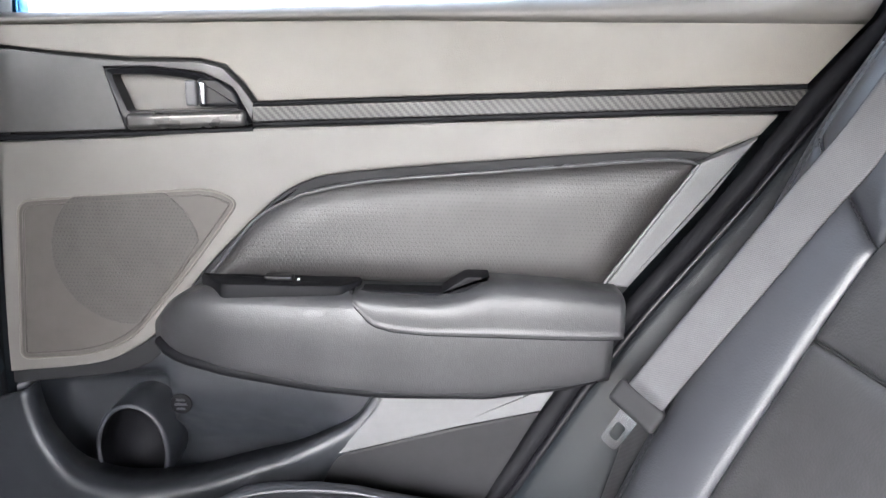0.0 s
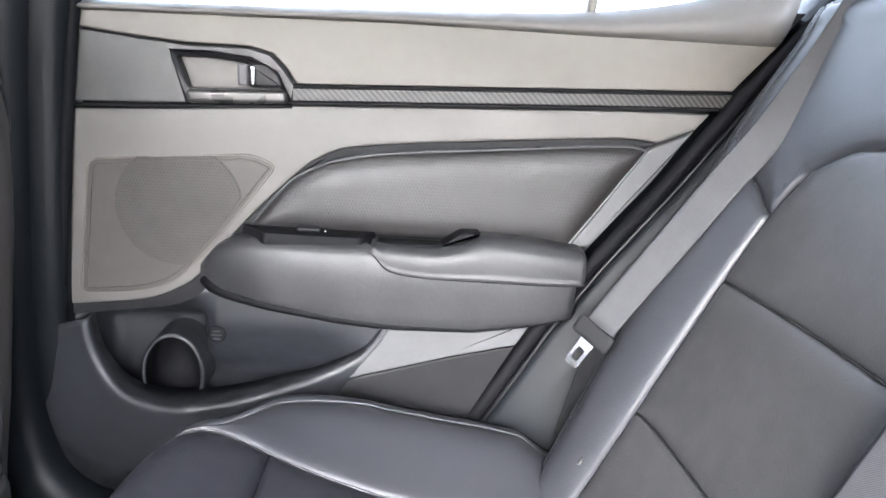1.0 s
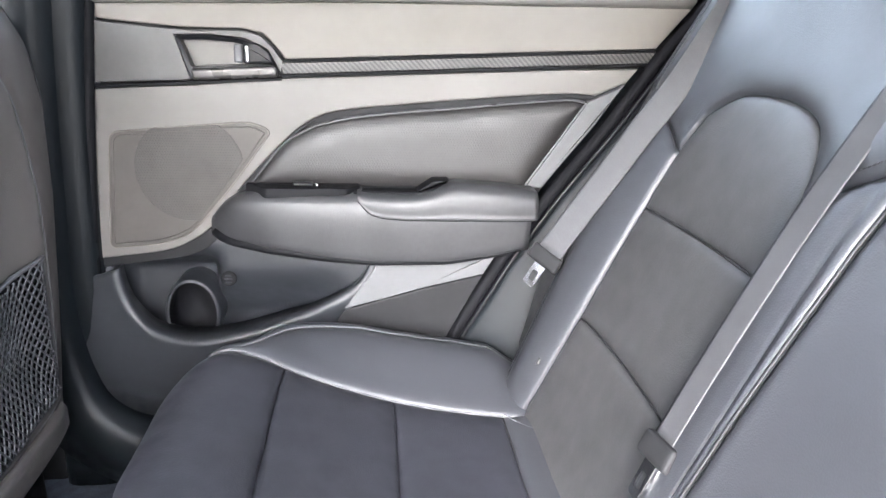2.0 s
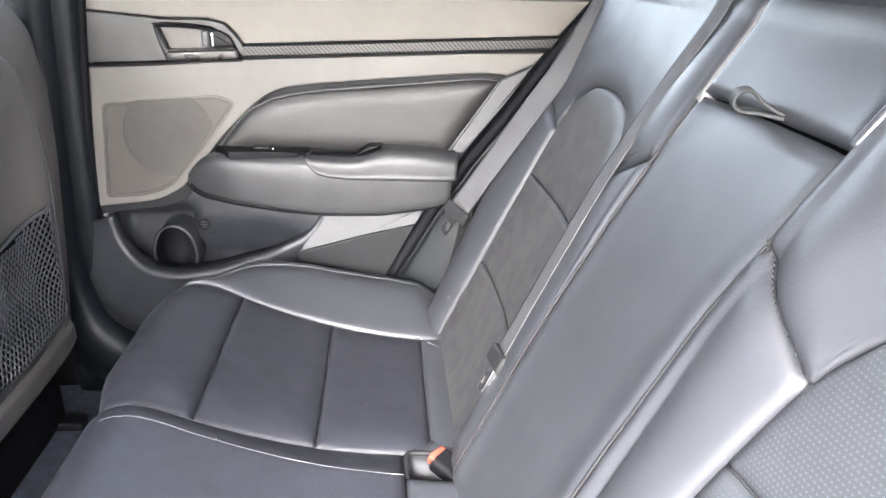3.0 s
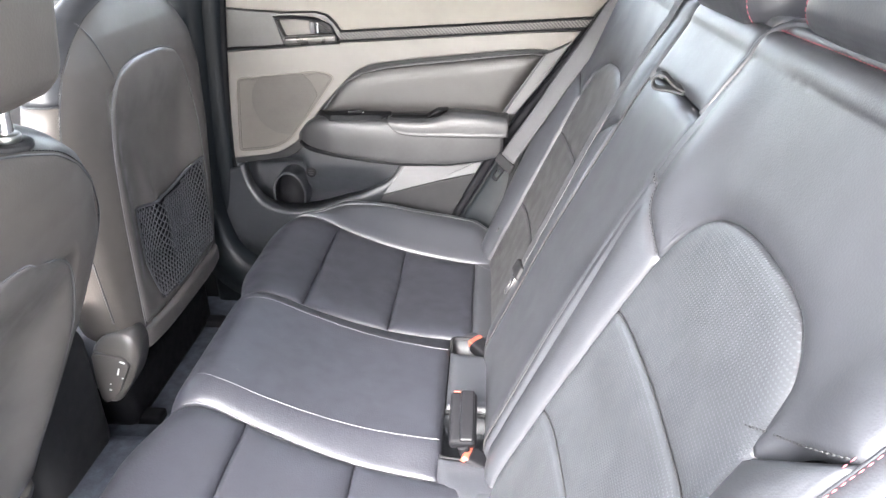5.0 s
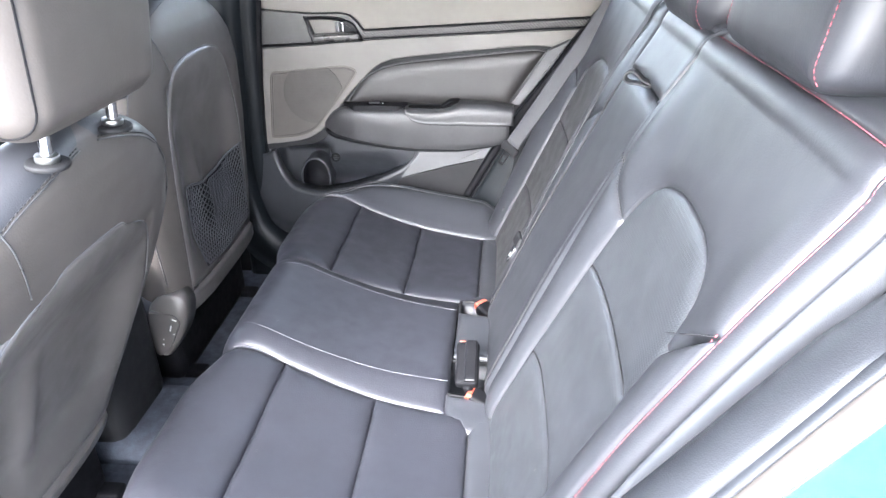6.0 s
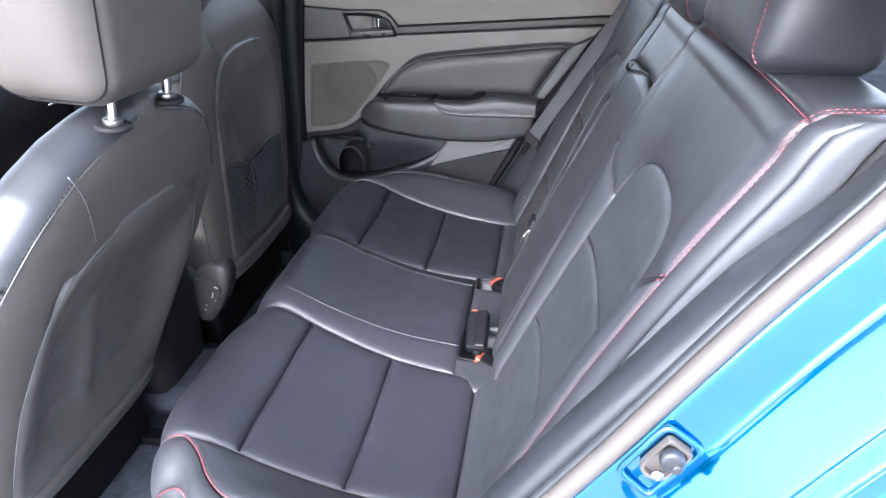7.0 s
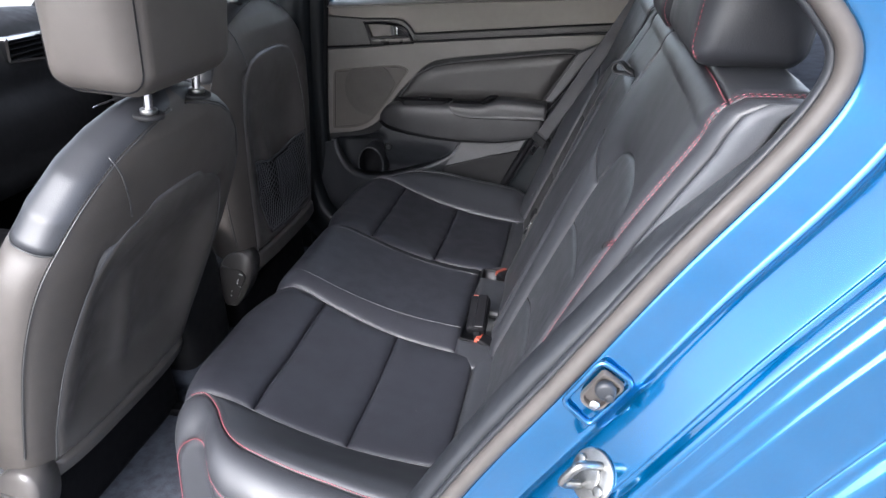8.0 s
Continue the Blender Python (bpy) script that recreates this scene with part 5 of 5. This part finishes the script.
    for a_, b_, w_, h_ in ((0.029, 0.040, 0.010, 0.003), (0.017, 0.019, 0.003, 0.016), (0.022, 0.004, 0.004, 0.002), (-0.004, -0.010, 0.002, 0.003), (-0.0075, -0.0236, 0.004, 0.003)):
        part("moulded_mark", moved(rbox((w_, 0.0012, h_), 0.0005, 2), Matrix.Translation(put(a_, b_, 0.0028)) @ pose(0, 0, 0, 0, 20, 0)), WHITE_PLASTIC, cover, "tiny pale moulded mark")
    # cushion of the seat and its rails
    part("seat_cushion", moved(rbox((0.50, 0.50, 0.14), 0.05, 6), Matrix.Translation((base[0] - 0.30, c, 0.47)) @ pose(0, 0, 0, 0, 6, 0)), LEATHER, t, "black leather seat cushion")
    part("seat_base", moved(rbox((0.46, 0.42, 0.13), 0.02, 3), Matrix.Translation((base[0] - 0.29, c, 0.335))), BLACK, t, "dark seat frame")
    for s in (1, -1):
        part("rail", moved(rbox((0.52, 0.035, 0.03), 0.006, 3), Matrix.Translation((base[0] - 0.28, c + s * 0.18, 0.277))), BLACK, t, "steel seat rail")
    top = at(np.array(0.0), np.array(0.612), np.array(-0.055))
    return top


front_seat("bucket_chair", (-0.236, 0.462), 24.0, -0.357, "dark taupe leather driver's seat with a smooth plastic back shell", False, [(-0.190, 0.015), (-0.205, 0.12), (-0.212, 0.25), (-0.198, 0.34), (-0.168, 0.41), (-0.128, 0.447), (-0.080, 0.466)], 0.09)
top_f = front_seat("bucket_chair", (-0.222, 0.490), 1.5, 0.372, "dark taupe leather passenger seat with a net pocket on its back", True, [(-0.180, 0.015), (-0.183, 0.12), (-0.184, 0.26), (-0.174, 0.36), (-0.148, 0.44), (-0.110, 0.482)])
headrest("front_headrest", (0.001, -0.372, 1.163), (0.128, 0.290, 0.19), "dark taupe leather front headrest on chrome posts", (-0.0625, 0.0625), 7, "front", 0.034, 0.040, front=0.029, taper=0.16)
headrest("front_headrest", (float(top_f[0]) + 0.010, 0.372, float(top_f[2]) + 0.12), (0.13, 0.29, 0.19), "dark taupe leather front headrest above the passenger seat", (-0.0645, 0.0645), 4, False, 0.05, 0.035, front=0.01, taper=0.15)

# ---- seat belts ----
def buckle_tongue(t, p, down, face, scale=1.0):
    """Tongue plate with a slot and its plastic head. p: top middle; down, face: directions."""
    d, n = Vector(down).normalized(), Vector(face).normalized()
    s = d.cross(n).normalized()
    m = Matrix((s, d, n)).transposed().to_4x4()
    m.translation = Vector(p)
    head = part("tongue_head", moved(rbox((0.062 * scale, 0.030 * scale, 0.012), 0.005, 4), m @ Matrix.Translation((0, 0.012, 0))), TRIM_DARK, t, "black plastic tongue head")
    o = fillet([(-0.012, 0.02), (0.012, 0.02), (0.011, 0.072), (-0.011, 0.072)], 0.006, 4) * scale
    i = fillet([(-0.006, 0.042), (0.006, 0.042), (0.006, 0.062), (-0.006, 0.062)], 0.004, 4) * scale
    n_ = len(o)
    V = [(a, b, h) for q, h in ((o, 0.0012), (i, 0.0012), (i, -0.0012), (o, -0.0012)) for a, b in q]
    F = [(k * n_ + j, k * n_ + (j + 1) % n_, ((k + 1) % 4) * n_ + (j + 1) % n_, ((k + 1) % 4) * n_ + j) for k in range(4) for j in range(n_)]
    part("tongue", moved(facing(V, F), m), CHROME, head, "chrome tongue plate", sharp=40)


far_belt = thing("seat_belt", (0.50, 0.59, 0.55), "grey seat belt hanging beside the far seat back", "seat belt", "seat belts")
p = spline([(0.715, 0.555, 1.14), (0.655, 0.532, 1.045), (0.605, 0.522, 0.965), (0.566, 0.528, 0.904), (0.526, 0.536, 0.836), (0.490, 0.541, 0.778), (0.459, 0.545, 0.727)], 40)
part("webbing", ribbon(p, (0.62, -0.50, -0.45), 0.037, 0.0016), WEB, far_belt, "grey woven belt webbing")
buckle_tongue(far_belt, (0.460, 0.549, 0.727), (-0.48, 0.06, -0.86), (-0.55, -0.75, 0.35), 0.82)
part("lower_webbing", ribbon(spline([(0.478, 0.578, 0.72), (0.470, 0.60, 0.64), (0.450, 0.61, 0.54)], 20), (0.3, -0.9, 0.1), 0.040, 0.0016), BLACK_WEB, far_belt, "dark lower webbing")

mid_belt = thing("seat_belt", (0.44, 0.19, 0.52), "grey middle seat belt lying on the seat back", "seat belt", "seat belts")
pts = [(1.12, 0.150), (1.06, 0.156), (0.96, 0.168), (0.81, 0.178), (0.72, 0.180), (0.66, 0.178)]
pp = spline(pts, 50)
q = np.array([back(np.array(z), np.array(y)) + np.array((-0.0085, 0, 0.004)) for z, y in pp])
part("webbing", ribbon(q, (0.02, 1.0, 0.0), 0.034, 0.0014), WEB, mid_belt, "grey woven belt webbing")
buckle_tongue(mid_belt, tuple(q[-1]), (-0.45, -0.15, -0.85), (-0.85, 0.0, 0.5), 0.85)


def buckle(at, m, label, k=1.0):
    t = thing("belt_buckle", at, label, "buckle", "belt buckles")
    mm = Matrix.Translation(at) @ m
    part("housing", moved(rbox((0.080, 0.034, 0.024), 0.007, 5), mm), BLACK, t, "black buckle housing")
    part("press_button", moved(rbox((0.024 * k, 0.030 * k, 0.014 * k), 0.003, 4), mm @ Matrix.Translation((0.033, 0, 0.004 * k))), ORANGE, t, "orange press button")
    return t


buckle((0.427, 0.146, 0.491), pose(0, 0, 0, 0, -14, 138), "black seat belt buckle with an orange button in its well", 1.0)
buckle((0.426, -0.136, 0.494), pose(0, 0, 0, 0, -22, 163), "black seat belt buckle with an orange button half sunk", 1.0)
b = thing("belt_buckle", (0.395, -0.075, 0.50), "upright black seat belt buckle seen from its back", "buckle", "belt buckles")
bm_ = Matrix.Translation((0.385, -0.088, 0.543)) @ Matrix(((0.0, 1.0, 0.0), (0.90, 0.0, -0.436), (0.436, 0.0, 0.90))).to_4x4()
hs = part("housing", moved(rbox((0.082, 0.040, 0.022), 0.007, 5), bm_), BLACK, b, "glossy black buckle housing")
part("housing_ridge", moved(rbox((0.080, 0.021, 0.010), 0.004, 4), bm_ @ Matrix.Translation((0.002, 0.006, 0.010))), GLOSS_BLACK, hs, "raised glossy rib")
part("press_button", moved(rbox((0.002, 0.010, 0.002), 0.0006, 3), bm_ @ Matrix.Translation((0.0405, -0.010, 0.009))), ORANGE, b, "small orange mark")
part("stalk", tube(spline([(0.392, -0.112, 0.498), (0.389, -0.122, 0.512), (0.386, -0.122, 0.526)], 10), 0.009, 10), BLACK, b, "black buckle stalk")

near_anchor = thing("belt_anchor", (0.37, -0.63, 0.50), "near seat belt anchor beside the cushion", "belt anchor")
part("anchor_plate", moved(rbox((0.030, 0.006, 0.045), 0.003, 3), Matrix.Translation((0.395, -0.650, 0.515)) @ pose(0, 0, 0, 0, 30, 0)), STEEL, near_anchor, "steel anchor plate")

# ---- near side: jamb, seals, body ----
JAMB = spline([(0.270, 0.36), (0.360, 0.53), (0.474, 0.727), (0.564, 0.863), (0.648, 0.994), (0.715, 1.089), (0.744, 1.140), (0.748, 1.172), (0.733, 1.200), (0.690, 1.240), (0.58, 1.30), (0.40, 1.35), (0.0, 1.375), (-0.3, 1.37)], 240)


def sweep_profile(path, prof, mat, name, parent, label, closed=True, sharp=None):
    """prof: (outward, y) pairs carried along a line in the side plane."""
    t = np.gradient(path, axis=0)
    t /= np.linalg.norm(t, axis=1)[:, None]
    nrm = np.stack([t[:, 1], -t[:, 0]], 1)
    V = np.array([[(p[0] + n[0] * d, y, p[1] + n[1] * d) for d, y in prof] for p, n in zip(path, nrm)])
    v, f = grid(V, wrap=closed)
    if closed:
        m = len(prof)
        f += [tuple(range(m)), tuple(range((len(path) - 1) * m, len(path) * m))]
    g = facing(v, f) if closed else (v, f)
    return part(name, g, mat, parent, label, sharp=sharp)


def rounded(cx, cy, a, b, n=14):
    return [(cx + a * math.cos(q), cy + b * math.sin(q)) for q in np.linspace(0, 2 * math.pi, n, endpoint=False)]


near_seal = thing("door_seal", (0.4, -0.71, 0.5), "greige rubber seal round the open rear doorway", "door seal")
sweep_profile(JAMB, rounded(-0.0045, -0.713, 0.0090, 0.0095), RUBBER_GREY, "seal_bead", near_seal, "greige rubber bead")
sweep_profile(JAMB, rounded(-0.0145, -0.706, 0.0034, 0.006), TRIM_SIDE, "seal_carrier", near_seal, "black rubber inner lip")
body = thing("car_body", (0.6, -0.80, 0.2), "glossy blue metallic car body round the open doorway", "car body")
jamb = [tuple(q) for q in bend([(-0.006, -0.700), (0.004, -0.7205), (0.044, -0.7245), (0.0475, -0.7335), (0.0723, -0.7720), (0.0750, -0.7755), (0.0770, -0.7745), (0.0791, -0.7780), (0.0845, -0.7900), (0.0982, -0.7905), (0.1028, -0.7940),
                                (0.116, -0.7950), (0.1194, -0.7980), (0.169, -0.8000), (0.175, -0.8040), (0.181, -0.8045), (0.187, -0.8110), (0.23, -0.818), (0.30, -0.826), (0.40, -0.830), (0.50, -0.815)], 0.0045, 5)]
for nm, lo, hi, lab in (("door_jamb", 0, 40, "blue painted jamb with pressed ridges"), ("door_gutter", 39, 66, "blue pressed gutter"), ("quarter_panel", 65, 120, "blue outer quarter panel")):
    bd = sweep_profile(JAMB[:200], jamb[lo:hi], PAINT, nm, body, lab, closed=False)
    bd.modifiers.new("solid", 'SOLIDIFY').thickness = 0.002

# painted door frame seen past the far window
part("window_frame", block(-0.215, -0.178, 0.742, 0.765, 1.03, 1.33, 0.006), PAINT, body, "blue painted far window frame")

# bump stop plug in its pressed seat on the jamb
PLUG_AT = (0.597, -0.7262, 0.873)
plug = thing("bump_stop", PLUG_AT, "grey-brown rubber bump stop plug with a bright screw", "bump stop")
ax = pose(0, 0, 0, 0, -57, 0)
put = lambda a, b_, h: tuple(Matrix.Translation(PLUG_AT) @ ax @ Vector((a, -h, b_)))
o = fillet([(-0.022, -0.012), (0.019, -0.014), (0.021, 0.012), (-0.020, 0.012)], [0.012, 0.006, 0.005, 0.010], 6)
o_in = o * 0.80
n = len(o)
V = [put(a, b_, h) for ring, h in ((o, 0.0), (o, 0.005), (o * 0.95, 0.0065), (o_in * 1.04, 0.0062), (o_in, 0.004), (o_in, -0.001)) for a, b_ in ring]
F = [(i * n + j, i * n + (j + 1) % n, (i + 1) * n + (j + 1) % n, (i + 1) * n + j) for i in range(5) for j in range(n)] + [tuple(range(5 * n, 6 * n))]
base_ = part("plug_base", facing(V, F + [tuple(range(n))]), RUBBER_GREY, plug, "grey-brown rubber plug with a raised rim", sharp=40)
part("plug_knob", moved(cyl(0.0095, 0.010, 24, 0.003), Matrix.Translation(put(0.008, 0.0005, 0.005)) @ pose(0, 0, 0, 90, 0, 0)), TRIM_SIDE, base_, "grey switch knob")
part("knob_tip", moved(cyl(0.0045, 0.006, 16, 0.0015), Matrix.Translation(put(0.006, -0.005, 0.011)) @ pose(0, 0, 0, 90, 0, 0)), TRIM_SIDE, base_, "small knob tip")
part("plug_screw", moved(cyl(0.0050, 0.004, 18, 0.0012), Matrix.Translation(put(-0.012, -0.002, 0.007)) @ pose(0, 0, 0, 90, 0, 0)), CHROME, base_, "bright screw head")
frame_o = fillet([(-0.040, -0.018), (0.024, -0.018), (0.026, 0.018), (-0.034, 0.018)], 0.008, 6)
part("pressed_seat", tube([put(a, b_, 0.0) for a, b_ in frame_o], 0.0028, 8, True), PAINT, plug, "pressed blue rim")

# striker: a round plate with a bent loop standing out from it
STRIKER_AT = (0.5962, -0.757, 0.7974)
striker = thing("door_striker", STRIKER_AT, "bright zinc steel door striker loop on its round plate", "striker")
along, out_ = Vector((0.552, 0.0, 0.834)), Vector((-0.70, -0.54, 0.463)).normalized()
sp_ = Matrix.Translation(STRIKER_AT) @ Matrix((along, -out_, along.cross(-out_))).transposed().to_4x4()
on_y = pose(0, 0, 0, 90, 0, 0)
pl = part("striker_plate", moved(moved(cyl(0.0255, 0.004, 36, 0.0015), on_y), sp_), STEEL, striker, "round steel plate")
part("plate_boss", moved(moved(cyl(0.013, 0.004, 30, 0.0015), on_y), sp_ @ Matrix.Translation((0.0, -0.003, 0.0))), STEEL, pl, "raised middle of the plate")
lp = [(-0.015, 0.0, 0.0), (-0.015, -0.016, 0.0), (-0.0145, -0.026, 0.0), (-0.010, -0.031, 0.0), (0.010, -0.031, 0.0), (0.0145, -0.026, 0.0), (0.015, -0.016, 0.0), (0.015, 0.0, 0.0)]
part("striker_loop", tube([tuple(sp_ @ Vector(q)) for q in spline(lp, 48)], 0.0042, 12), STEEL, pl, "bent steel striker loop")
for dz in (0.017, -0.017):
    part("screw", moved(moved(cyl(0.0055, 0.004, 12, 0.001), on_y), sp_ @ Matrix.Translation((0.0, -0.003, dz))), STEEL, pl, "steel screw")

# trim between the near seat back and the jamb
nx = JAMB[:148]
t_ = np.gradient(nx, axis=0)
t_ /= np.linalg.norm(t_, axis=1)[:, None]
nn = np.stack([t_[:, 1], -t_[:, 0]], 1)
thin = np.interp(nx[:, 1], [0.85, 1.00, 1.08, 1.14], [1.0, 0.8, 0.45, 0.3])
V = np.array([[(p[0] + n_[0] * (d * k_ + 0.022 * (1 - k_)), y, p[1] + n_[1] * (d * k_ + 0.022 * (1 - k_))) for d, y in ((-0.016, -0.701), (-0.0225, -0.7005), (-0.0245, -0.696), (-0.026, -0.682), (-0.025, -0.668), (-0.020, -0.659), (-0.010, -0.655), (0.02, -0.652), (0.08, -0.648))] for p, n_, k_ in zip(nx, nn, thin)])
side_n = part("side_trim_near", grid(V), TRIM_SIDE)
side_n.modifiers.new("solid", 'SOLIDIFY').thickness = 0.005
tagged(side_n, "slate side trim between the seat back and the doorway", "side trim", kind="structure")

# ---- dashboard ----
dash = thing("dashboard", (-1.05, 0.0, 0.6), "black dashboard with a chrome-framed air vent", "dashboard")
prof = [(-1.25, 0.62), (-0.93, 0.62), (-0.90, 0.72), (-0.905, 0.82), (-0.93, 0.88), (-0.925, 0.93), (-0.94, 1.02), (-0.97, 1.05), (-1.05, 1.075), (-1.25, 1.06)]
pr = spline(prof, 50)
V = np.array([[(x + 0.05 * (abs(y) / 0.7) ** 3 * -1, y, z - 0.03 * (abs(y) / 0.7) ** 4) for x, z in pr] for y in np.linspace(-0.70, 0.70, 40)])
v, f = grid(V, wrap=True)
f += [tuple(range(50)), tuple(range(39 * 50, 40 * 50))]
part("dash_body", facing(v, f), TRIM_DARK, dash, "black grained dashboard")
vm = Matrix.Translation((-0.928, 0.375, 0.978)) @ pose(0, 0, 0, 0, 8, 0)
o = fillet([(-0.075, -0.030), (0.065, -0.040), (0.075, 0.036), (-0.075, 0.036)], 0.012, 5)
i_ = inset(o, 0.007)
n_ = len(o)
Vv = [vm @ Vector((h, a, b_)) for q, h in ((o, -0.01), (o, 0.008), (i_, 0.010), (i_, -0.01)) for a, b_ in q]
F = [(k * n_ + j, k * n_ + (j + 1) % n_, (k + 1) * n_ + (j + 1) % n_, (k + 1) * n_ + j) for k in range(3) for j in range(n_)]
vent = part("air_vent", (Vv, F), CHROME, dash, "chrome vent frame", sharp=40)
part("vent_back", moved(rbox((0.006, 0.135, 0.062), 0.002, 2), vm @ Matrix.Translation((-0.010, 0, 0))), BLACK, vent, "dark vent opening")
for k in range(4):
    part("vent_slat", moved(rbox((0.018, 0.132, 0.003), 0.001, 2), vm @ Matrix.Translation((0.0, 0, -0.022 + 0.0145 * k)) @ pose(0, 0, 0, 0, 20, 0)), BLACK, vent, "black vent slat")
part("dash_strip", tube([(-0.917 - 0.05 * (abs(y) / 0.7) ** 3, y, 0.925) for y in np.linspace(0.50, 0.68, 12)], 0.004, 8), CHROME, dash, "slim bright strip")
part("dash_strip", tube([(-0.893, y, 0.775) for y in np.linspace(0.53, 0.68, 8)], 0.004, 8), CHROME, dash, "slim satin strip")
cons = thing("centre_console", (-0.6, 0.0, 0.33), "dark centre console between the front seats", "console")
part("console_body", block(-0.93, -0.28, -0.095, 0.095, 0.30, 0.58, 0.035), TRIM_DARK, cons, "charcoal console")
part("console_lid", block(-0.52, -0.27, -0.085, 0.085, 0.575, 0.635, 0.025), LEATHER, cons, "black padded lid")

# floor mats
for c in (0.36, -0.36):
    mt = tagged(part("floor_mat", block(-0.42, -0.02, c - 0.24, c + 0.24, 0.262, 0.274, 0.005), CARPET), "black carpet floor mat on the car floor", "floor mat", "floor mats")

# lint caught on the leather
rng = random.Random(4)
bits = []
for k in range(8):
    surf, u0, u1, v0, v1 = ((cushion, 0.02, 0.36, -0.44, 0.44), (back, 0.55, 1.05, -0.45, -0.16))[k % 4 == 3]
    c_ = lift(surf, (rng.uniform(u0, u1), rng.uniform(v0, v1)), 0.0075)
    a_ = rng.uniform(0, 180)
    bits.append(moved(rbox((rng.uniform(0.0012, 0.0035), 0.0007, 0.0006), 0.0002, 2), Matrix.Translation(tuple(map(float, c_))) @ pose(0, 0, 0, 0, 0, a_)))
lint = part("lint", join(*bits), RUBBER_GREY)
tagged(lint, "tiny pale lint specks on the black leather", "lint", kind="stuff")
